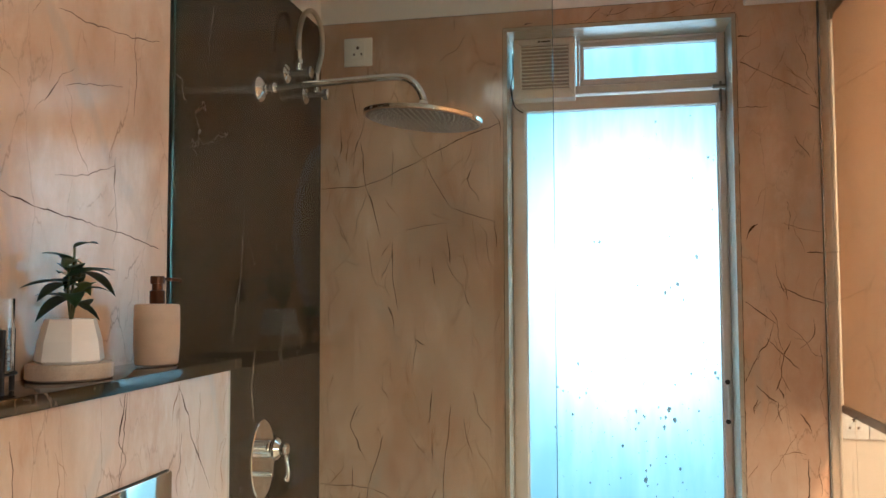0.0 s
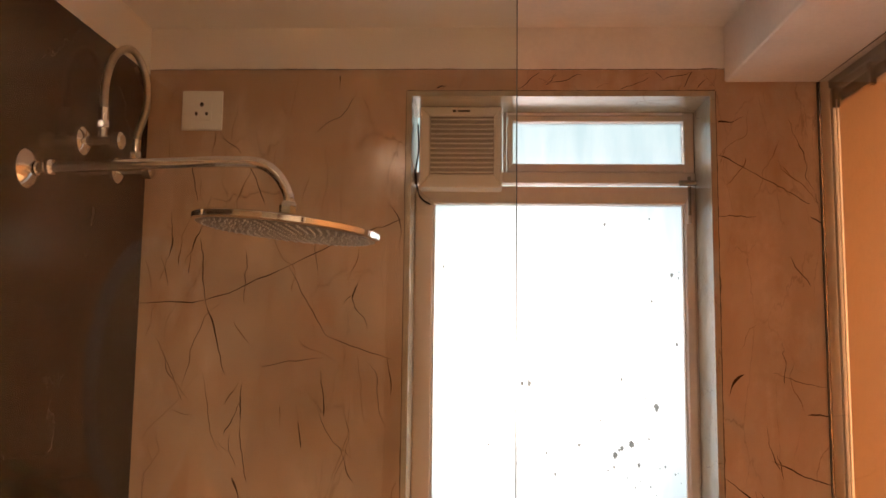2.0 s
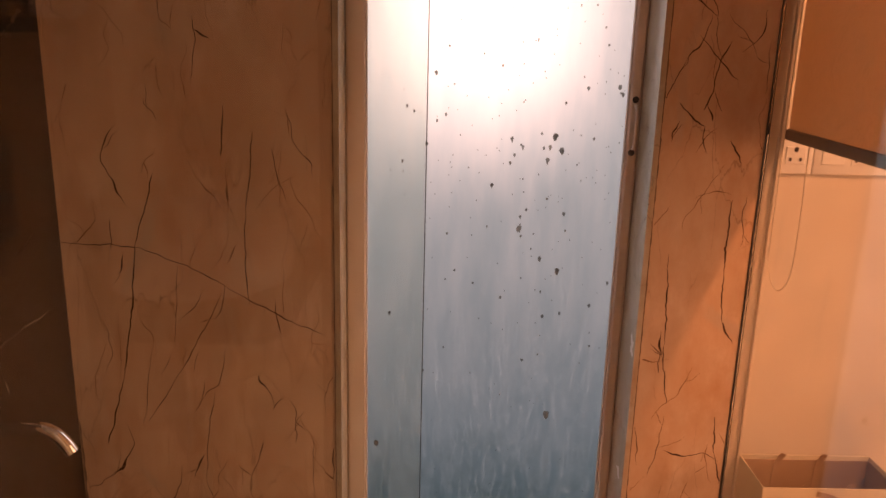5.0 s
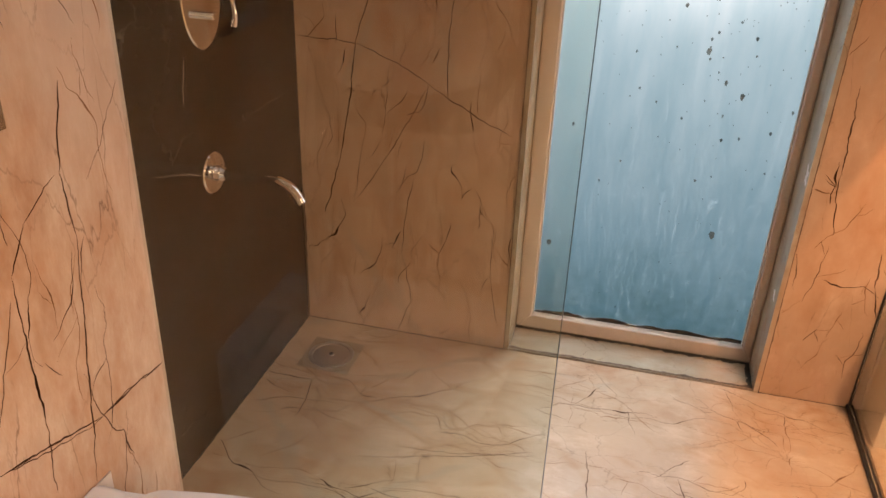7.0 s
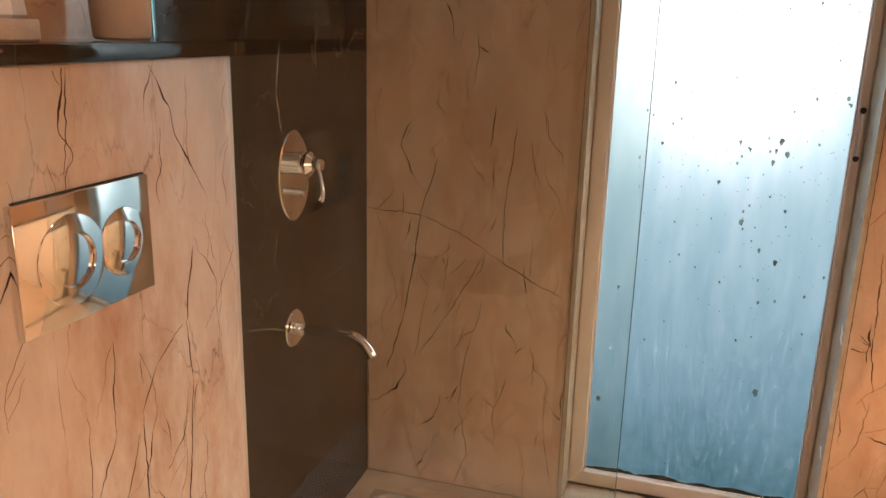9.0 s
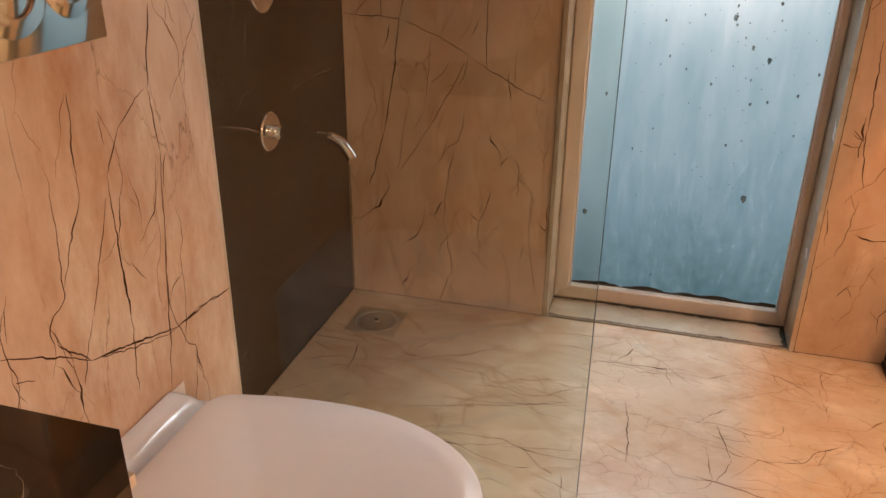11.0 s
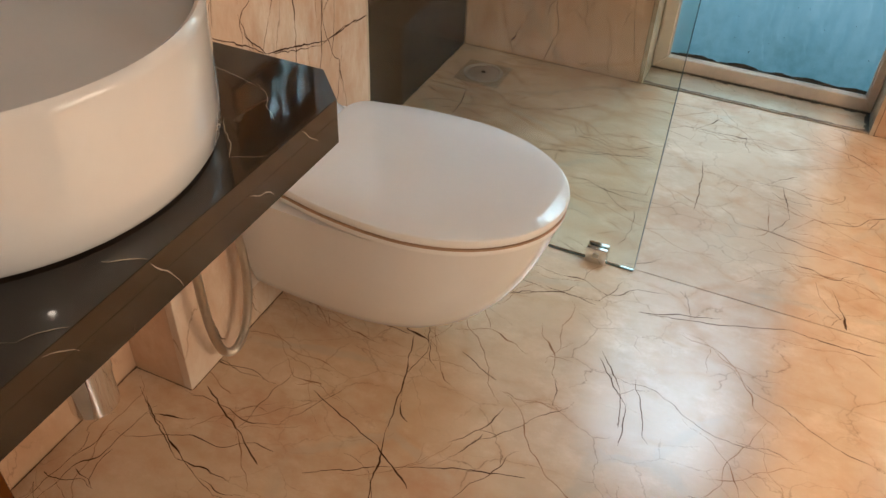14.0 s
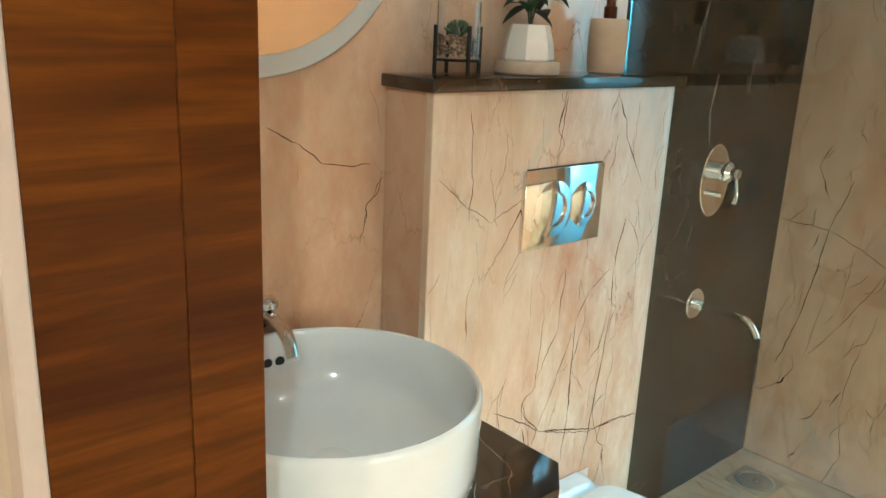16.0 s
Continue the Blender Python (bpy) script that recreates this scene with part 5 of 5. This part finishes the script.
FLOOR_CRACKS = [(0.19, 1.83, 0.40, 1.79, 1.8), (0.40, 1.79, 0.59, 1.78, 1.8), (-0.43, 1.96, -0.10, 2.02, 1.2), (-0.87, 2.15, -0.73, 2.15, 2.0), (-0.24, 1.81, -0.08, 1.84, 1.1), (0.02, 2.07, 0.04, 1.83, 1.4), (0.24, 2.04, 0.27, 1.90, 1.2), (0.27, 1.90, 0.23, 1.82, 1.2), (-0.73, 2.15, -0.71, 1.99, 1.8), (-0.30, 0.69, -0.35, 0.86, 1.8), (-0.35, 0.86, -0.39, 1.04, 1.8), (-0.39, 1.04, -0.41, 1.11, 1.8), (-0.80, 0.74, -0.66, 0.65, 1.6), (-0.66, 0.65, -0.55, 0.65, 1.6), (-0.71, 0.81, -0.58, 0.74, 2.4), (-0.58, 0.74, -0.52, 0.70, 2.4)]
FLOOR_CRACKS = FLOOR_CRACKS + [(-0.52, 0.89, -0.35, 0.83, 1.8), (-0.35, 0.83, -0.26, 0.77, 1.8), (-0.04, 1.24, 0.02, 1.15, 1.4), (0.02, 1.15, 0.04, 1.06, 1.4), (-0.21, 1.38, -0.09, 1.37, 1.4), (-0.00, 1.39, 0.17, 1.45, 1.6), (-0.30, 1.11, -0.21, 1.07, 1.4), (-0.51, 1.11, -0.42, 1.11, 1.4), (-0.44, 0.72, -0.30, 0.80, 1.4), (-0.30, 0.80, -0.08, 0.88, 1.4), (-0.04, 1.22, 0.04, 1.12, 1.6), (0.04, 1.12, 0.05, 1.02, 1.6), (0.02, 1.39, 0.31, 1.48, 1.8), (0.31, 1.48, 0.49, 1.48, 1.8), (-0.50, 1.90, -0.11, 2.03, 1.3)]

crack_fill = plain("crack_fill", (0.060, 0.026, 0.011), 0.75, vary=0.4, scale=50, spec=0.1)
vein_fill = plain("pale_vein", (0.30, 0.25, 0.20), 0.2, vary=0.4, scale=50)


def cracks(name, parent, lines, place, material, label, seed):
    """Jagged, tapering lines that lie on a slab; place turns plane coordinates into metres."""
    rng = random.Random(seed)
    bm = bmesh.new()
    for u0, v0, u1, v1, wide in lines:
        n = max(5, int(math.hypot(u1 - u0, v1 - v0) / 0.008))
        drift, bow = 0.0, rng.uniform(-1, 1) * 0.03 * math.hypot(u1 - u0, v1 - v0)
        d = Vector((u1 - u0, v1 - v0)).normalized()
        side = Vector((-d.y, d.x))
        phase = rng.random() * 40
        last = None
        for k in range(n + 1):
            t = k / n
            drift = 0.75 * drift + rng.gauss(0, 0.0013)
            c = Vector((u0, v0)).lerp(Vector((u1, v1)), t) + side * (drift * math.sin(math.pi * t) ** 0.3 + bow * math.sin(math.pi * t))
            w = 0.00095 * wide * (0.55 + 1.0 * abs(noise.noise(Vector((phase + t * n * 0.12, 0, 0))))) * (0.25 + 0.75 * math.sin(math.pi * min(1, max(0, t))) ** 0.5)
            row = [bm.verts.new(place(*(c + side * w))), bm.verts.new(place(*(c - side * w)))]
            if last:
                bm.faces.new((last[0], last[1], row[1], row[0]))
            last = row
    return tagged(part(name, bm, material, parent, label), kind="stuff")


cracks("cracks", north, NORTH_CRACKS + PIER_CRACKS, lambda u, v: (u, NORTH - 0.0004, v), crack_fill, "brown cracks in the marble", 3)
cracks("cracks", low, LOW_CRACKS, lambda u, v: (LOW_X + 0.0004, u, v), crack_fill, "brown cracks in the marble", 4)
cracks("cracks", west, WEST_CRACKS, lambda u, v: (WEST - 0.0006, u, v), crack_fill, "brown cracks in the marble", 5)
cracks("veins", west, DARK_VEINS, lambda u, v: (WEST + 0.0004, u, v), vein_fill, "pale veins in the dark marble", 6)
cracks("cracks", floor, FLOOR_CRACKS, lambda u, v: (u, v, 0.0004), crack_fill, "brown cracks in the marble", 7)

faint_fill = plain("faint_crack_fill", (0.24, 0.125, 0.06), 0.7, vary=0.4, scale=50, spec=0.15)


def fissures(name, parent, box, place, material, label, seed, count, heading, spread, reach, wide):
    """Many fine wandering cracks with a few branches, kept inside a slab; heading and spread in degrees."""
    rng = random.Random(seed)
    bm = bmesh.new()
    todo = [(rng.uniform(box[0], box[1]), rng.uniform(box[2], box[3]), radians(heading + rng.gauss(0, spread) + rng.choice((0, 180))), reach * rng.uniform(0.3, 1.3), wide * rng.uniform(0.5, 1.0), True) for _ in range(count)]
    while todo:
        u, v, base, length, w0, may = todo.pop()
        n = max(6, int(length / 0.006))
        way, phase, last = base, rng.random() * 90, None
        for k in range(n + 1):
            if not (box[0] < u < box[1] and box[2] < v < box[3]):
                break
            way = base + 0.86 * (way - base) + rng.gauss(0, 0.19)
            bulge = max(0.0, noise.noise(Vector((phase + k * 0.10, 0, 0)))) ** 1.5
            w = 0.001 * w0 * (0.38 + 2.2 * bulge) * math.sin(math.pi * (k + 0.3) / (n + 0.6)) ** 0.6
            side = Vector((-math.sin(way), math.cos(way))) * w
            row = [bm.verts.new(place(u + side.x, v + side.y)), bm.verts.new(place(u - side.x, v - side.y))]
            if last:
                bm.faces.new((last[0], last[1], row[1], row[0]))
            last = row
            if may and rng.random() < 0.022:
                todo.append((u, v, way + rng.choice((-1, 1)) * rng.uniform(0.35, 1.0), length * rng.uniform(0.15, 0.4), w0 * 0.7, False))
            u, v = u + 0.006 * math.cos(way), v + 0.006 * math.sin(way)
            if rng.random() < 0.03:
                u, v = u + rng.gauss(0, 0.0025), v + rng.gauss(0, 0.0025)
    return tagged(part(name, bm, material, parent, label), kind="stuff")


ON_NORTH, ON_LOW, ON_FLOOR = (lambda u, v: (u, NORTH - 0.0003, v)), (lambda u, v: (LOW_X + 0.0003, u, v)), (lambda u, v: (u, v, 0.0003))
for parent, box, place, seed, dark, faint, heading, spread, reach, wide in (
        (north, (WEST + 0.01, OPEN_L - 0.006, 0.01, MARBLE_T - 0.01), ON_NORTH, 21, 49, 68, 86, 13, 0.17, 2.77),
        (north, (OPEN_R + 0.006, EAST - 0.006, 0.01, MARBLE_T - 0.01), ON_NORTH, 22, 23, 26, 80, 24, 0.15, 2.94),
        (north, (OPEN_L, OPEN_R, OPEN_T + 0.006, MARBLE_T - 0.004), ON_NORTH, 23, 10, 10, 15, 25, 0.10, 2.57),
        (low, (LOW_S + 0.004, LOW_N - 0.004, 0.01, LOW_Z - 0.004), ON_LOW, 24, 24, 34, 88, 9, 0.26, 2.57),
        (west, (SOUTH + 0.01, GLASS_Y - 0.03, LOW_Z - 0.4, 2.355), lambda u, v: (WEST - 0.0007, u, v), 25, 8, 22, 80, 30, 0.16, 2.40),
        (floor, (WEST + 0.02, EAST - 0.02, GLASS_Y + 0.012, NORTH - 0.008), ON_FLOOR, 26, 32, 60, 2, 16, 0.36, 2.16),
        (floor, (WEST + 0.02, EAST - 0.02, GLASS_Y + 0.012, NORTH - 0.008), ON_FLOOR, 27, 12, 18, 80, 25, 0.18, 1.99),
        (floor, (WEST + 0.02, EAST - 0.02, SOUTH + 0.01, GLASS_Y - 0.004), ON_FLOOR, 28, 38, 73, -14, 24, 0.33, 2.31),
        (floor, (WEST + 0.02, EAST - 0.02, SOUTH + 0.01, GLASS_Y - 0.004), ON_FLOOR, 29, 26, 31, 85, 30, 0.24, 2.16),
        (floor, (0.73, 2.1, 1.2, NORTH - 0.02), ON_FLOOR, 30, 20, 26, 10, 30, 0.30, 2.31)):
    fissures("fissures", parent, box, place, crack_fill, "fine dark brown cracks", seed, dark, heading, spread, reach, wide)
    fissures("fissures", parent, box, place, faint_fill, "faint brown hair cracks", seed + 40, faint, heading, spread * 1.3, reach * 0.9, wide * 0.8)

COUNTER_VEINS = [(0.30, 0.757, 0.33, 0.735, 0.6), (0.42, 0.756, 0.45, 0.706, 0.8), (0.56, 0.737, 0.60, 0.712, 0.6), (0.66, 0.757, 0.69, 0.728, 0.7)]
COUNTER_TOP_VEINS = [(-0.36, 0.30, -0.337, 0.33, 0.6), (-0.42, 0.27, -0.36, 0.30, 0.5), (-0.37, 0.40, -0.337, 0.42, 0.8), (-0.42, 0.64, -0.37, 0.58, 1.0), (-0.37, 0.58, -0.337, 0.60, 0.9), (-0.55, 0.75, -0.43, 0.72, 0.6), (-0.43, 0.72, -0.37, 0.66, 0.5)]
cracks("veins", counter, COUNTER_VEINS, lambda u, v: (-0.3348, u, v), vein_fill, "pale veins in the dark marble", 8)
cracks("veins", counter, COUNTER_TOP_VEINS, lambda u, v: (u, v, CT + 0.0004), vein_fill, "pale veins in the dark marble", 9)

hall_lamp = thing("ceiling_lamp", 1.50, -1.0, 2.40, "round white ceiling lamp in the hall", "lamp")
part("canopy", lathe([(0.09, 0.020), (0.09, 0.074), (0, 0.074)], (1.50, -1.0, 2.40), (0, 0, 1), 36), socket_plastic, hall_lamp, "", True)


# ---- grime and joints round the door and along the wall feet ----
def ragged(name, parent, a, b, across, wide, material, label, seed):
    """A thin dirt line from a to b with a ragged edge on the side of across."""
    rng = random.Random(seed)
    bm = bmesh.new()
    a, b, across = Vector(a), Vector(b), Vector(across)
    n = max(8, int((b - a).length / 0.006))
    last = None
    for k in range(n + 1):
        p = a.lerp(b, k / n)
        w = wide * (0.35 + 0.9 * abs(noise.noise(Vector((seed * 7.1 + k * 0.11, 0, 0)))) + 0.35 * rng.random())
        row = [bm.verts.new(p), bm.verts.new(p + across * w)]
        if last:
            bm.faces.new((last[0], row[0], row[1], last[1]))
        last = row
    return part(name, bm, material, parent, label)


stain = plain("brown_stain", (0.13, 0.085, 0.05), 0.75, vary=0.5, scale=50)
SILL_Z = 0.0034
ragged("grime", sill, (OPEN_L + 0.013, FRAME_Y - 0.001, SILL_Z), (OPEN_R - 0.013, FRAME_Y - 0.001, SILL_Z), (0, -1, 0), 0.018, grime, "dark grime at the foot of the frame", 1)
ragged("grime", sill, (OPEN_R - 0.0135, NORTH + 0.01, SILL_Z), (OPEN_R - 0.0135, FRAME_Y - 0.002, SILL_Z), (-1, 0, 0), 0.018, grime, "dark grime at the foot of the reveal", 2)
ragged("stain", sill, (OPEN_L + 0.013, NORTH + 0.006, SILL_Z), (OPEN_R - 0.013, NORTH + 0.006, SILL_Z), (0, 1, 0), 0.012, stain, "brown stain along the joint", 3)
ragged("joint", floor, (OPEN_L, NORTH + 0.001, 0.0032), (OPEN_R, NORTH + 0.001, 0.0032), (0, 1, 0), 0.0026, stain, "dirty joint", 4)
ragged("joint", floor, (WEST + 0.002, NORTH - 0.0008, 0.0006), (OPEN_L, NORTH - 0.0008, 0.0006), (0, -1, 0), 0.0055, stain, "dirty joint", 5)
ragged("joint", floor, (OPEN_R, NORTH - 0.0008, 0.0006), (EAST - 0.01, NORTH - 0.0008, 0.0006), (0, -1, 0), 0.0055, stain, "dirty joint", 6)
ragged("joint", floor, (WEST + 0.0008, LOW_N, 0.0006), (WEST + 0.0008, NORTH, 0.0006), (1, 0, 0), 0.006, grime, "dirty joint", 7)
ragged("joint", floor, (LOW_X + 0.0008, LOW_S, 0.0006), (LOW_X + 0.0008, LOW_N, 0.0006), (1, 0, 0), 0.0035, stain, "dirty joint", 8)
ragged("joint", floor, (GLASS_END + 0.01, GLASS_Y + 0.008, 0.0006), (EAST - 0.01, GLASS_Y + 0.008, 0.0006), (0, 1, 0), 0.0012, stain, "dirty joint", 9)
ragged("joint", floor, (WEST + 0.001, SOUTH, 0.0006), (WEST + 0.001, LOW_S, 0.0006), (1, 0, 0), 0.004, stain, "dirty joint", 10)
ragged("joint", floor, (WEST, LOW_S - 0.0008, 0.0006), (LOW_X, LOW_S - 0.0008, 0.0006), (0, -1, 0), 0.004, stain, "dirty joint", 11)
ragged("joint", north, (OPEN_R + 0.0005, NORTH - 0.0034, 0.0), (OPEN_R + 0.0005, NORTH - 0.0034, OPEN_T), (1, 0, 0), 0.0034, stain, "brown joint beside the reveal", 12)
ragged("joint", north, (OPEN_L - 0.0005, NORTH - 0.0034, 0.0), (OPEN_L - 0.0005, NORTH - 0.0034, OPEN_T), (-1, 0, 0), 0.0028, stain, "brown joint beside the reveal", 13)
ragged("joint", north, (OPEN_L, NORTH - 0.0034, OPEN_T + 0.0005), (OPEN_R, NORTH - 0.0034, OPEN_T + 0.0005), (0, 0, 1), 0.0028, stain, "brown joint above the reveal", 14)
ragged("joint", north, (WEST, NORTH - 0.0006, MARBLE_T), (EAST, NORTH - 0.0006, MARBLE_T), (0, 0, 1), 0.003, stain, "joint at the top of the marble", 15)
ragged("grime", west, (WEST + 0.0012, NORTH - 0.0006, 0.0), (WEST + 0.0012, NORTH - 0.0006, 0.42), (1, 0, 0), 0.006, stain, "stain in the corner", 16)
